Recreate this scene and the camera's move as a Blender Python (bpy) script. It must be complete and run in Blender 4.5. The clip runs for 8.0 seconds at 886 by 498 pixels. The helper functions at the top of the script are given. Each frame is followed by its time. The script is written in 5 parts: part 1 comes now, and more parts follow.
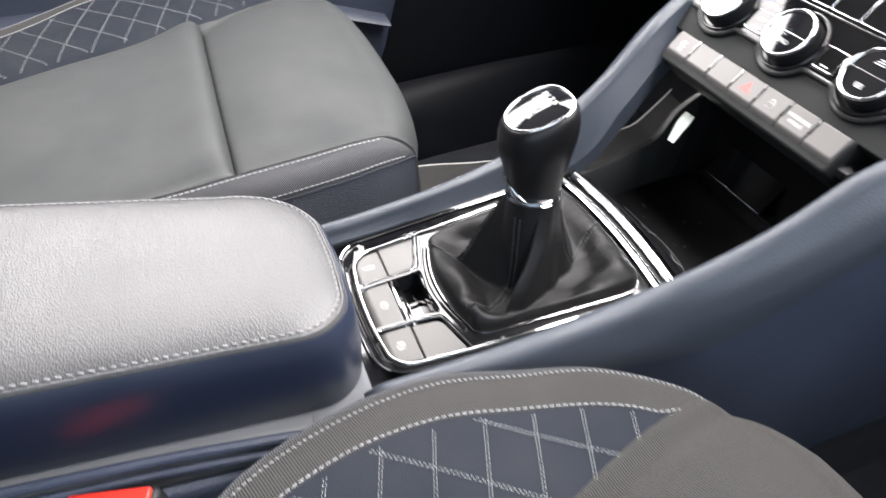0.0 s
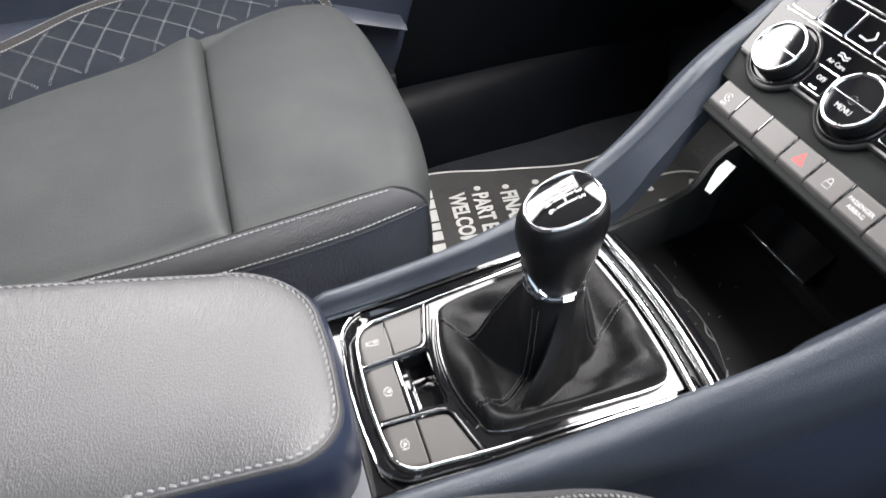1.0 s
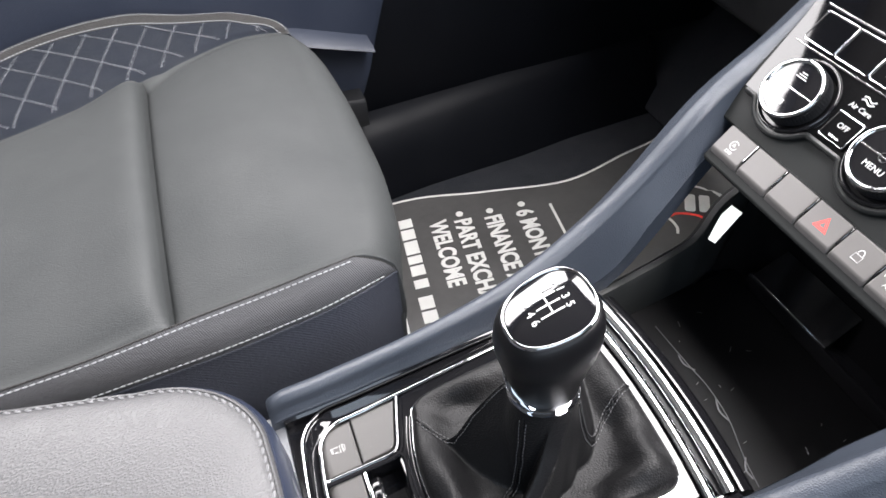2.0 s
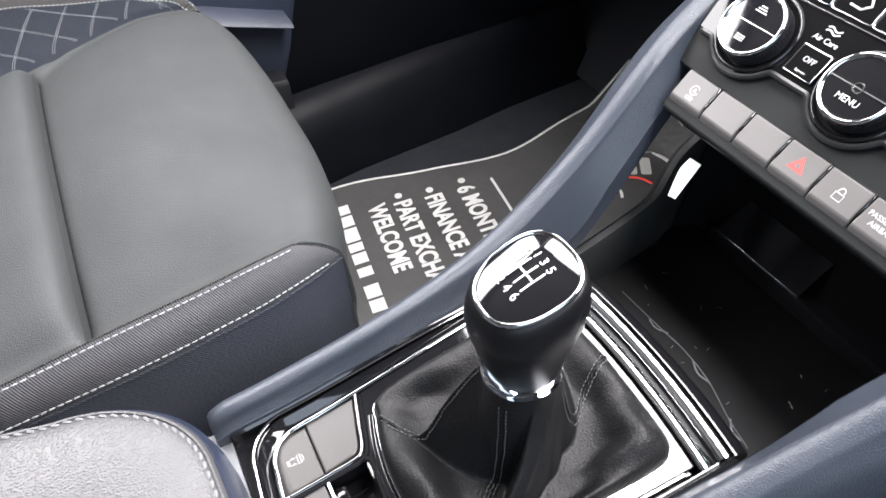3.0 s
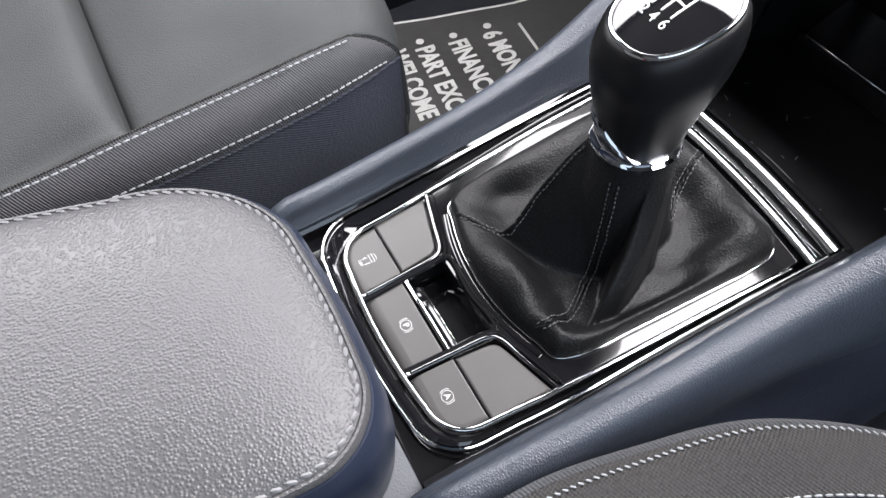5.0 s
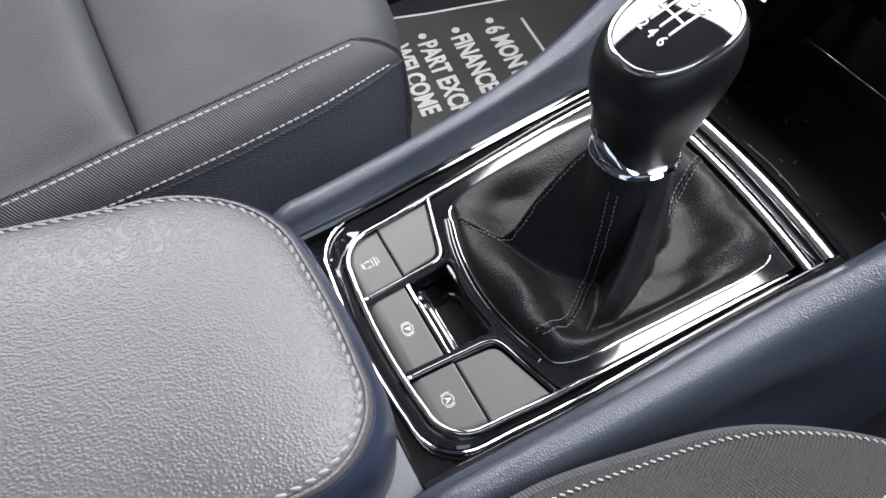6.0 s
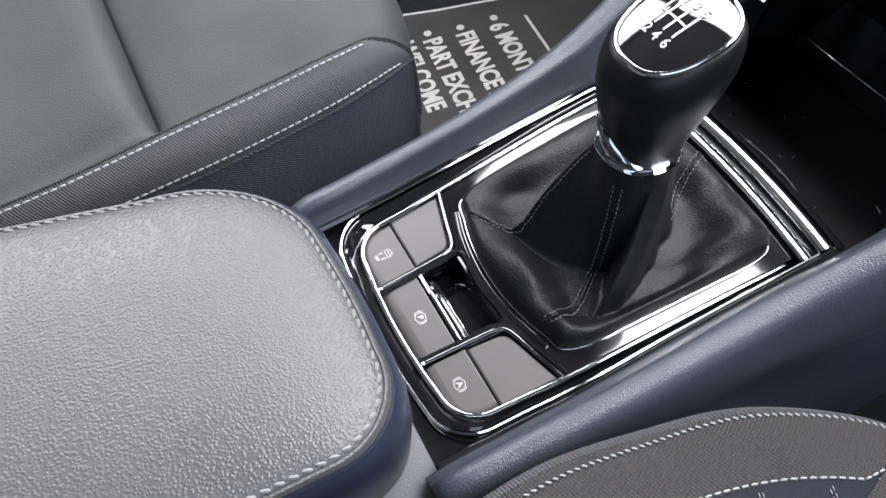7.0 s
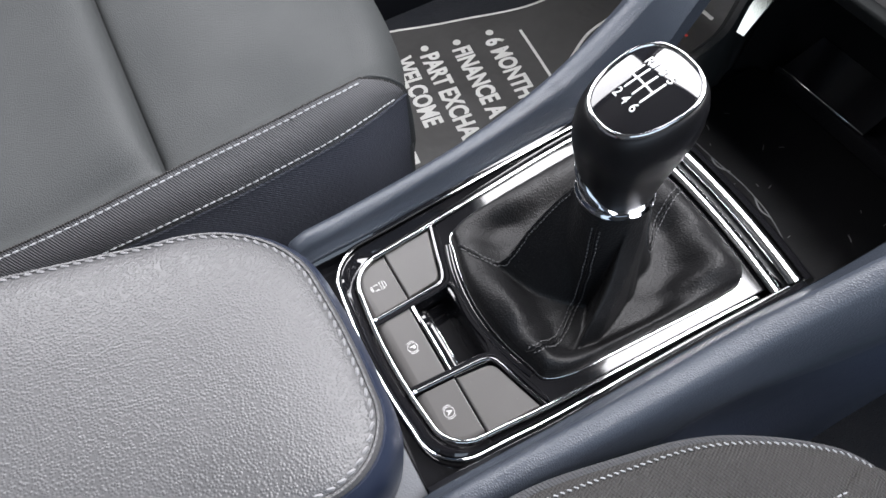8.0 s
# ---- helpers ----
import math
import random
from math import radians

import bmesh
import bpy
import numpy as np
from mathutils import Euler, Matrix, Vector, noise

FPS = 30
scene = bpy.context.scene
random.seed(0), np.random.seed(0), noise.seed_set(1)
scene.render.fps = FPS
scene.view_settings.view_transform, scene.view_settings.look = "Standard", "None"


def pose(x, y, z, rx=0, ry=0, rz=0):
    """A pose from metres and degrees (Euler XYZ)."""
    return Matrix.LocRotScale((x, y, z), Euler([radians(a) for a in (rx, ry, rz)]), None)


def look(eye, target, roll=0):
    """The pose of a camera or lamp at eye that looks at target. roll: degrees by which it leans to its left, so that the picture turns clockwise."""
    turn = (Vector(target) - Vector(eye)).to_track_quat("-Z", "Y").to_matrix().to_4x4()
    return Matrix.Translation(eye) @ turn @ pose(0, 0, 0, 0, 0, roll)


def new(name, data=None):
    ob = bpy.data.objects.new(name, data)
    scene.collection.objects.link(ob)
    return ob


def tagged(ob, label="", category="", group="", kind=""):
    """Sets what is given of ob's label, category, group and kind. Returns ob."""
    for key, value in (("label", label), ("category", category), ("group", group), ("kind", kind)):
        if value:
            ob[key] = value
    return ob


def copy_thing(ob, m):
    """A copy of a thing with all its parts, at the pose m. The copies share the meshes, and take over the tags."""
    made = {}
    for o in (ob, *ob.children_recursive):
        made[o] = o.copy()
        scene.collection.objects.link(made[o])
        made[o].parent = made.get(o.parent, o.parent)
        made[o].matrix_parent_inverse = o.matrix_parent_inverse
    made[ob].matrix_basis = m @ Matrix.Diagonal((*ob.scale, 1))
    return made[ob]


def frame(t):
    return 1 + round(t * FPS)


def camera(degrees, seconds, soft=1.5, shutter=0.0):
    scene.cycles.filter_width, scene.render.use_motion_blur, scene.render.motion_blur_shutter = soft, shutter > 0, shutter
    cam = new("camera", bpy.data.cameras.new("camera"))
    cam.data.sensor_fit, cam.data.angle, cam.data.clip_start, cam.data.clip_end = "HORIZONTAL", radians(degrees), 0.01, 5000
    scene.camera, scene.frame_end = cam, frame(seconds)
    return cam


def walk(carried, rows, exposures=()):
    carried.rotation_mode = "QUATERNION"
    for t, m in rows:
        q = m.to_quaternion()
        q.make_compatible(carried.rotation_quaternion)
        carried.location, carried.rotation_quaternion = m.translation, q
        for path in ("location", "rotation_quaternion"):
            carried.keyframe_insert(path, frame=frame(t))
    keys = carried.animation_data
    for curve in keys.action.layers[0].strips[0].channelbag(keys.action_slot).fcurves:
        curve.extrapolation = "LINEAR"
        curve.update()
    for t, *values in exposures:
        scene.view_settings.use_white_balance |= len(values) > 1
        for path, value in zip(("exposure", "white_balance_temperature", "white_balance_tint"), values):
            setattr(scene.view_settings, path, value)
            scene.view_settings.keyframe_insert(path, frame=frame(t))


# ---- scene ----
cam = camera(67.1, 8.0, shutter=0.5)
PATH = [
    (0, (0.351, -0.106, 0.774), (-1.058, 0.341, -0.572), -4.1),
    (0.5, (0.286, -0.093, 0.787), (-1.091, 0.282, -0.614), -4.6),
    (1, (0.264, -0.066, 0.804), (-1.087, 0.292, -0.626), -5.0),
    (1.5, (0.217, -0.039, 0.816), (-1.121, 0.308, -0.629), -5.7),
    (1.7, (0.2, -0.023, 0.813), (-1.134, 0.315, -0.638), -6.7),
    (2.8, (0.156, -0.019, 0.764), (-1.081, 0.485, -0.724), -6.7),
    (3, (0.153, -0.024, 0.764), (-1.063, 0.506, -0.733), -6.2),
    (3.5, (0.146, -0.067, 0.733), (-1.005, 0.471, -0.811), -5.5),
    (4, (0.149, -0.089, 0.712), (-0.916, 0.413, -0.904), -5.3),
    (4.5, (0.151, -0.088, 0.704), (-0.861, 0.378, -0.958), -5.4),
    (4.7, (0.149, -0.088, 0.702), (-0.85, 0.368, -0.969), -5.4),
    (5.8, (0.146, -0.082, 0.706), (-0.821, 0.341, -0.993), -5.8),
    (6, (0.144, -0.084, 0.711), (-0.819, 0.339, -0.99), -5.7),
    (6.5, (0.151, -0.1, 0.735), (-0.804, 0.318, -0.971), -5.8),
    (7, (0.15, -0.093, 0.723), (-0.804, 0.322, -0.984), -5.9),
    (7.5, (0.145, -0.089, 0.739), (-0.802, 0.318, -0.975), -6.2),
    (8, (0.147, -0.082, 0.753), (-0.798, 0.32, -0.963), -6.5),
]
EXPOSURE = [(0.0, 0.45, 6680, 9), (0.5, 0.18, 6650, 9), (1.0, 0.14, 6640, 8), (1.7, 0.2, 6580, 9), (3.0, 0.5, 6520, 10), (3.5, 0.45, 6480, 10), (4.5, 0.03, 6450, 10), (6.0, -0.06, 6370, 10), (8.0, -0.08, 6350, 9)]
walk(cam, [(t, look(eye, target, roll)) for t, eye, target, roll in PATH], EXPOSURE)

# ---- world and light ----
world = bpy.data.worlds.new("overcast_sky")
scene.world = world
world.use_nodes = True
wn = world.node_tree
sky = wn.nodes.new("ShaderNodeTexSky")
sky.sky_type, sky.sun_disc = "NISHITA", False
sky.sun_elevation, sky.sun_rotation = radians(48), radians(25)
sky.air_density, sky.dust_density = 1.0, 3.0
wn.links.new(sky.outputs["Color"], wn.nodes["Background"].inputs["Color"])
wn.nodes["Background"].inputs["Strength"].default_value = 0.032


def lamp(name, kind, m, energy, colour=(1, 1, 1), **k):
    data = bpy.data.lights.new(name, kind)
    data.energy, data.color = energy, colour
    if kind == "AREA":
        data.shape, data.size, data.size_y = "RECTANGLE", k["w"], k["h"]
    if kind == "SUN":
        data.angle = radians(k["angle"])
    ob = new(name, data)
    ob.matrix_world = m
    return ob


lamp("sun", "SUN", look((0.6, 1.4, 3.0), (0, 0, 0.4)), 0.6, (1.0, 0.97, 0.93), angle=20)
# daylight that comes in at the windscreen, the passenger window and the open driver's door
lamp("windscreen_daylight", "AREA", look((0, 0.665, 1.08), (0, 0.245, 0.18)), 69.0, (1.0, 0.972, 0.995), w=1.30, h=0.74)
lamp("side_window_daylight", "AREA", look((-0.684, -0.14, 1.031), (-0.284, -0.14, 0.881)), 15.5, (1.0, 0.972, 0.995), w=0.85, h=0.346)
lamp("door_opening_daylight", "AREA", look((0.86, -0.30, 0.98), (0, -0.05, 0.45)), 6.0, (0.72, 0.84, 1.0), w=1.0, h=0.6)


# ---- materials ----
def material(name, colour, rough=0.5, metal=0.0, grain=0.0, size=0.001, tone=0.12, spec=0.5, coat=0.0, weave=None, dist=0.0004, patch=0.06, lint=0.0):
    """Plain dielectric or metal with fine relief of real size and two scales of tonal variation."""
    mat = bpy.data.materials.new(name)
    mat.use_nodes = True
    t = mat.node_tree
    b = t.nodes["Principled BSDF"]
    b.inputs["Roughness"].default_value, b.inputs["Metallic"].default_value = rough, metal
    b.inputs["Specular IOR Level"].default_value, b.inputs["Coat Weight"].default_value = spec, coat
    co = t.nodes.new("ShaderNodeTexCoord")
    fine, large = t.nodes.new("ShaderNodeTexNoise"), t.nodes.new("ShaderNodeTexNoise")
    fine.inputs["Scale"].default_value, fine.inputs["Detail"].default_value = 0.6 / size, 3
    large.inputs["Scale"].default_value, large.inputs["Detail"].default_value = 1 / patch, 4
    for n in (fine, large):
        t.links.new(co.outputs["Object"], n.inputs["Vector"])
    add = t.nodes.new("ShaderNodeMath")
    add.operation = "MULTIPLY_ADD"
    t.links.new(fine.outputs["Fac"], add.inputs[0])
    add.inputs[1].default_value = 0.5
    t.links.new(large.outputs["Fac"], add.inputs[2])
    ramp = t.nodes.new("ShaderNodeMapRange")
    ramp.inputs["From Min"].default_value, ramp.inputs["From Max"].default_value = 0.45, 1.05
    ramp.inputs["To Min"].default_value, ramp.inputs["To Max"].default_value = 1 - tone, 1 + tone
    t.links.new(add.outputs[0], ramp.inputs["Value"])
    mul = t.nodes.new("ShaderNodeVectorMath")
    mul.operation = "SCALE"
    mul.inputs[0].default_value = colour
    t.links.new(ramp.outputs[0], mul.inputs["Scale"])
    t.links.new(mul.outputs[0], b.inputs["Base Color"])
    if lint:
        # sparse pale specks of dust
        vo = t.nodes.new("ShaderNodeTexVoronoi")
        vo.inputs["Scale"].default_value = lint
        t.links.new(co.outputs["Object"], vo.inputs["Vector"])
        near = t.nodes.new("ShaderNodeMath")
        near.operation = "LESS_THAN"
        near.inputs[1].default_value = 0.00042 * lint
        t.links.new(vo.outputs["Distance"], near.inputs[0])
        mix = t.nodes.new("ShaderNodeMix")
        mix.data_type = "RGBA"
        t.links.new(near.outputs[0], mix.inputs["Factor"])
        t.links.new(mul.outputs[0], mix.inputs["A"])
        mix.inputs["B"].default_value = (0.30, 0.30, 0.29, 1)
        t.links.new(mix.outputs["Result"], b.inputs["Base Color"])
    rr = t.nodes.new("ShaderNodeMapRange")
    rr.inputs["From Min"].default_value, rr.inputs["From Max"].default_value = 0.3, 0.7
    rr.inputs["To Min"].default_value, rr.inputs["To Max"].default_value = rough * 0.85, min(1, rough * 1.15)
    t.links.new(large.outputs["Fac"], rr.inputs["Value"])
    t.links.new(rr.outputs[0], b.inputs["Roughness"])
    if grain:
        bump = t.nodes.new("ShaderNodeBump")
        bump.inputs["Strength"].default_value, bump.inputs["Distance"].default_value = grain, dist
        if weave:
            # two families of threads, each across its own direction
            prod = None
            for d in weave:
                dot = t.nodes.new("ShaderNodeVectorMath")
                dot.operation = "DOT_PRODUCT"
                t.links.new(co.outputs["Object"], dot.inputs[0])
                dot.inputs[1].default_value = tuple(Vector(d) * (2 * math.pi / size))
                ph = t.nodes.new("ShaderNodeMath")
                ph.operation = "MULTIPLY_ADD"
                t.links.new(large.outputs["Fac"], ph.inputs[0])
                ph.inputs[1].default_value = 2.5
                t.links.new(dot.outputs["Value"], ph.inputs[2])
                sn = t.nodes.new("ShaderNodeMath")
                sn.operation = "SINE"
                t.links.new(ph.outputs[0], sn.inputs[0])
                if prod is None:
                    prod = sn
                else:
                    mx = t.nodes.new("ShaderNodeMath")
                    mx.operation = "MULTIPLY_ADD"
                    t.links.new(sn.outputs[0], mx.inputs[0])
                    mx.inputs[1].default_value = 0.8
                    t.links.new(prod.outputs[0], mx.inputs[2])
                    prod = mx
            shade = t.nodes.new("ShaderNodeMath")
            shade.operation = "MULTIPLY_ADD"
            t.links.new(prod.outputs[0], shade.inputs[0])
            shade.inputs[1].default_value = 0.07
            t.links.new(ramp.outputs[0], shade.inputs[2])
            t.links.new(shade.outputs[0], mul.inputs["Scale"])
            ad = t.nodes.new("ShaderNodeMath")
            ad.operation = "MULTIPLY_ADD"
            t.links.new(fine.outputs["Fac"], ad.inputs[0])
            ad.inputs[1].default_value = 3.0
            t.links.new(prod.outputs[0], ad.inputs[2])
            t.links.new(ad.outputs[0], bump.inputs["Height"])
        else:
            # rounded pebbles with narrow valleys between them
            v = t.nodes.new("ShaderNodeTexVoronoi")
            v.feature = "SMOOTH_F1"
            v.inputs["Scale"].default_value, v.inputs["Smoothness"].default_value, v.inputs["Randomness"].default_value = 1 / size, 0.35, 0.9
            t.links.new(co.outputs["Object"], v.inputs["Vector"])
            dome = t.nodes.new("ShaderNodeMapRange")
            dome.inputs["From Min"].default_value, dome.inputs["From Max"].default_value = 0.65, 0.0
            t.links.new(v.outputs["Distance"], dome.inputs["Value"])
            t.links.new(dome.outputs[0], bump.inputs["Height"])
        t.links.new(bump.outputs["Normal"], b.inputs["Normal"])
    return mat


M_ARM = material("grained_leatherette", (0.056, 0.056, 0.058), 0.40, grain=0.6, size=0.0013, dist=0.0004, tone=0.08)
M_SHELL = material("smooth_navy_vinyl", (0.013, 0.018, 0.034), 0.36, grain=0.12, size=0.0012, dist=0.0002, tone=0.08)
M_TUB = material("pale_grey_console_plastic", (0.115, 0.120, 0.130), 0.36, grain=0.3, size=0.0012, dist=0.0003, tone=0.06)
M_EDGE = material("dark_chrome", (0.16, 0.16, 0.165), 0.12, metal=1.0, tone=0.04)
# pale metal that imitates daylight mirrored in the tray's gloss black corner
M_REFLECTION = material("tray_reflection_metal", (0.64, 0.58, 0.47), 0.18, metal=1.0, tone=0.06)
M_COLLAR = material("dark_polished_chrome", (0.34, 0.35, 0.37), 0.05, metal=1.0, tone=0.05)
M_BOOT = material("grained_black_leather", (0.0045, 0.0045, 0.0050), 0.50, grain=0.7, size=0.0013, dist=0.00025, spec=0.27)
M_ATHREAD = material("grey_stitch_thread", (0.17, 0.17, 0.175), 0.8, tone=0.15, size=0.0004)
M_SILL = material("black_sill_plastic", (0.0048, 0.0054, 0.0072), 0.46, grain=0.3, size=0.0014, dist=0.0002, spec=0.10)
M_RAIL = material("soft_touch_plastic", (0.034, 0.041, 0.054), 0.40, grain=0.5, size=0.0010, dist=0.00033, tone=0.08, spec=0.5)
M_FASCIA = material("matt_black_fascia", (0.0115, 0.0125, 0.0125), 0.60, grain=0.2, size=0.0010, dist=0.0001, spec=0.15)
M_RIM = material("satin_black_moulding", (0.016, 0.017, 0.017), 0.34, tone=0.08, spec=0.5)
M_SIDE = material("moulded_console_plastic", (0.034, 0.043, 0.068), 0.46, grain=0.7, size=0.0014, dist=0.0003, tone=0.10)
M_DOOR = material("navy_door_card", (0.017, 0.022, 0.036), 0.48, grain=0.5, size=0.0014, dist=0.0003, tone=0.10)
M_DARK = material("black_moulded_plastic", (0.008, 0.0085, 0.010), 0.55, grain=0.3, size=0.0014, dist=0.0003, spec=0.4)
M_GLOSS = material("piano_black", (0.006, 0.006, 0.007), 0.06, tone=0.1, coat=0.3, lint=42.0)
M_PANEL = material("black_heater_panel_lacquer", (0.0030, 0.0030, 0.0034), 0.035, tone=0.1, spec=0.42)
M_TRAY = material("scratched_tray_rubber", (0.0026, 0.0026, 0.0030), 0.48, grain=0.12, size=0.0012, tone=0.3, patch=0.02, spec=0.14, lint=55.0)
M_SCUFF = material("pale_scuffed_rubber", (0.10, 0.10, 0.105), 0.5, tone=0.3)
M_CHROME = material("chrome", (0.58, 0.585, 0.59), 0.07, metal=1.0, tone=0.05)
M_SATIN = material("satin_chrome", (0.70, 0.70, 0.70), 0.24, metal=1.0, tone=0.04)
M_BAR = material("polished_bar_chrome", (0.62, 0.63, 0.64), 0.10, metal=1.0, tone=0.04)
M_BUTTON = material("grey_button_plastic", (0.060, 0.057, 0.055), 0.38, grain=0.12, size=0.0006, dist=0.0001, tone=0.04)
M_KEYS = material("grey_switch_plastic", (0.100, 0.094, 0.091), 0.42, grain=0.12, size=0.0006, dist=0.0001, tone=0.04)
M_KNOB = material("knob_leather_black", (0.0042, 0.0042, 0.0050), 0.40, grain=0.10, size=0.0010, dist=0.0002, tone=0.1, spec=0.27)
M_PLAIN = material("seat_centre_cloth", (0.0238, 0.0264, 0.0270), 0.74, grain=0.85, size=0.0009, dist=0.00020, tone=0.06, patch=0.09, lint=24.0)
M_WOVEN = material("seat_bolster_cloth", (0.0380, 0.0390, 0.0425), 0.74, grain=0.85, size=0.0015, dist=0.00025, weave=((-0.36, 0.93, 0.3),), tone=0.10, lint=22.0)
M_BORDER = material("seat_border_twill", (0.0270, 0.0257, 0.0248), 0.78, grain=1.0, size=0.0015, dist=0.0003, weave=((0.9, 0.4, 0.0), (0.3, -0.9, 0.0)), tone=0.14, lint=24.0)
M_FLANK = material("seat_side_cloth", (0.0185, 0.0215, 0.032), 0.78, grain=0.8, size=0.0015, dist=0.0002, weave=((0.0, 0.42, 0.90),), tone=0.10)
M_QUILT = material("seat_quilted_cloth", (0.0100, 0.0124, 0.0182), 0.78, spec=0.2, grain=0.4, size=0.0010, dist=0.0002, weave=((0.9, 0.3, 0.0), (0.3, -0.9, 0.0)))
M_STITCH = material("pale_stitch_thread", (0.26, 0.27, 0.28), 0.8, tone=0.15, size=0.0004)
M_BTHREAD = material("black_stitch_thread", (0.075, 0.075, 0.078), 0.6)
M_INK = material("white_symbol_print", (0.56, 0.56, 0.55), 0.5)
M_FLAP = material("black_flap_lacquer", (0.003, 0.003, 0.0035), 0.18, spec=0.16, tone=0.1)
M_BLACK = material("dull_black_plastic", (0.0025, 0.0025, 0.003), 0.5, spec=0.08, grain=0.1, size=0.001, dist=0.0001)
M_RED = material("red_symbol_print", (0.75, 0.06, 0.05), 0.45)
M_BUCKLE = material("red_buckle_plastic", (0.62, 0.03, 0.02), 0.35)
M_PAPER = material("black_printed_mat_film", (0.056, 0.055, 0.054), 0.36, tone=0.15, patch=0.09, grain=0.15, size=0.012, dist=0.002)
M_PRINT = material("white_mat_print", (0.54, 0.54, 0.52), 0.55, tone=0.1)
M_CARPET = material("black_carpet", (0.010, 0.0115, 0.0160), 0.95, grain=0.8, size=0.002, dist=0.001)
M_HEAD = material("dark_headliner_cloth", (0.06, 0.06, 0.06), 0.9, grain=0.3, size=0.002)
M_GROUND = material("yard_tarmac", (0.06, 0.06, 0.06), 0.9, grain=0.5, size=0.01, dist=0.004)


# ---- building helpers ----
def part(name, bm, mat, parent=None, label="", sharp=40):
    me = bpy.data.meshes.new(name)
    bmesh.ops.recalc_face_normals(bm, faces=bm.faces[:])
    bm.to_mesh(me)
    bm.free()
    me.set_sharp_from_angle(angle=radians(sharp))
    me.polygons.foreach_set("use_smooth", [len(p.vertices) < 5 for p in me.polygons])
    me.materials.append(mat)
    ob = new(name, me)
    if parent:
        ob.parent = parent
    if label:
        ob["label"] = label
    return ob


def thing(name, label, category, at=(0, 0, 0), group=""):
    ob = new(name)
    ob.location = at
    ob.empty_display_size = 0.02
    return tagged(ob, label, category, group)


def local(ob, at):
    """Children are built in world places: take the thing's own place off them."""
    for c in ob.children:
        c.location = -Vector(at)


def loft(rings, closed=True, caps=True):
    bm = bmesh.new()
    vs = [[bm.verts.new(p) for p in r] for r in rings]
    n = len(rings[0])
    for a, b in zip(vs, vs[1:]):
        for i in range(n if closed else n - 1):
            j = (i + 1) % n
            bm.faces.new((a[i], a[j], b[j], b[i]))
    if caps and closed:
        bm.faces.new(vs[0])
        bm.faces.new(vs[-1])
    return bm


def smooth_path(pts, n=8, closed=False):
    """Catmull-Rom through the given points."""
    P = [Vector(p) for p in pts]
    m = len(P)
    out = []
    for i in range(m if closed else m - 1):
        a, b = P[i], P[(i + 1) % m]
        p0 = P[i - 1] if closed or i else a * 2 - b
        p3 = P[(i + 2) % m] if closed or i + 2 < m else b * 2 - a
        for k in range(n):
            t = k / n
            out.append(0.5 * (2 * a + (b - p0) * t + (2 * p0 - 5 * a + 4 * b - p3) * t * t + (3 * a - p0 - 3 * b + p3) * t**3))
    if not closed:
        out.append(P[-1])
    return out


def tube(pts, r, n=8, closed=False, flat=1.0):
    """A rod along pts; flat squeezes it along z."""
    P = [Vector(p) for p in pts]
    m = len(P)
    rings = []
    for i, p in enumerate(P):
        a = P[i - 1] if closed or i else p
        b = P[(i + 1) % m] if closed or i < m - 1 else p
        d = (b - a).normalized()
        side = d.cross(Vector((0, 0, 1)))
        side = side.normalized() if side.length > 1e-3 else Vector((1, 0, 0))
        up = side.cross(d)
        rings.append([p + side * r * math.cos(2 * math.pi * k / n) + up * r * flat * math.sin(2 * math.pi * k / n) for k in range(n)])
    if closed:
        rings.append(rings[0])
    return loft(rings, True, not closed)


def round_poly(pts, r, n=6):
    """A polygon with rounded corners. pts: (x, y) or (x, y, radius)."""
    out = []
    m = len(pts)
    for i, p in enumerate(pts):
        q = Vector(p[:2])
        a, b = Vector(pts[i - 1][:2]) - q, Vector(pts[(i + 1) % m][:2]) - q
        rad = p[2] if len(p) > 2 else r
        half = a.angle(b) / 2
        d = min(rad / math.tan(half), a.length * 0.49, b.length * 0.49)
        s, e = q + a.normalized() * d, q + b.normalized() * d
        for k in range(n + 1):
            t = k / n
            out.append(((1 - t) ** 2 * s + 2 * t * (1 - t) * q + t * t * e)[:])
    return out


def offset(pts, d):
    """Moves a closed outline inwards by d (counter-clockwise outline)."""
    m = len(pts)
    out = []
    for i in range(m):
        a, p, b = Vector(pts[i - 1]), Vector(pts[i]), Vector(pts[(i + 1) % m])
        e, f = (p - a).normalized(), (b - p).normalized()
        t = (e + f)
        t = t.normalized() if t.length > 1e-6 else f
        out.append((p.x - t.y * d, p.y + t.x * d))
    return out


def ccw(pts):
    area = sum(a[0] * b[1] - b[0] * a[1] for a, b in zip(pts, pts[1:] + pts[:1]))
    return pts if area > 0 else pts[::-1]


def shrink(pts, d):
    """Draws a closed outline in by d on all sides of its box."""
    xs, ys = [p[0] for p in pts], [p[1] for p in pts]
    cx, cy, hx, hy = (max(xs) + min(xs)) / 2, (max(ys) + min(ys)) / 2, (max(xs) - min(xs)) / 2, (max(ys) - min(ys)) / 2
    return [(cx + (x - cx) * (1 - d / hx), cy + (y - cy) * (1 - d / hy)) for x, y in pts]


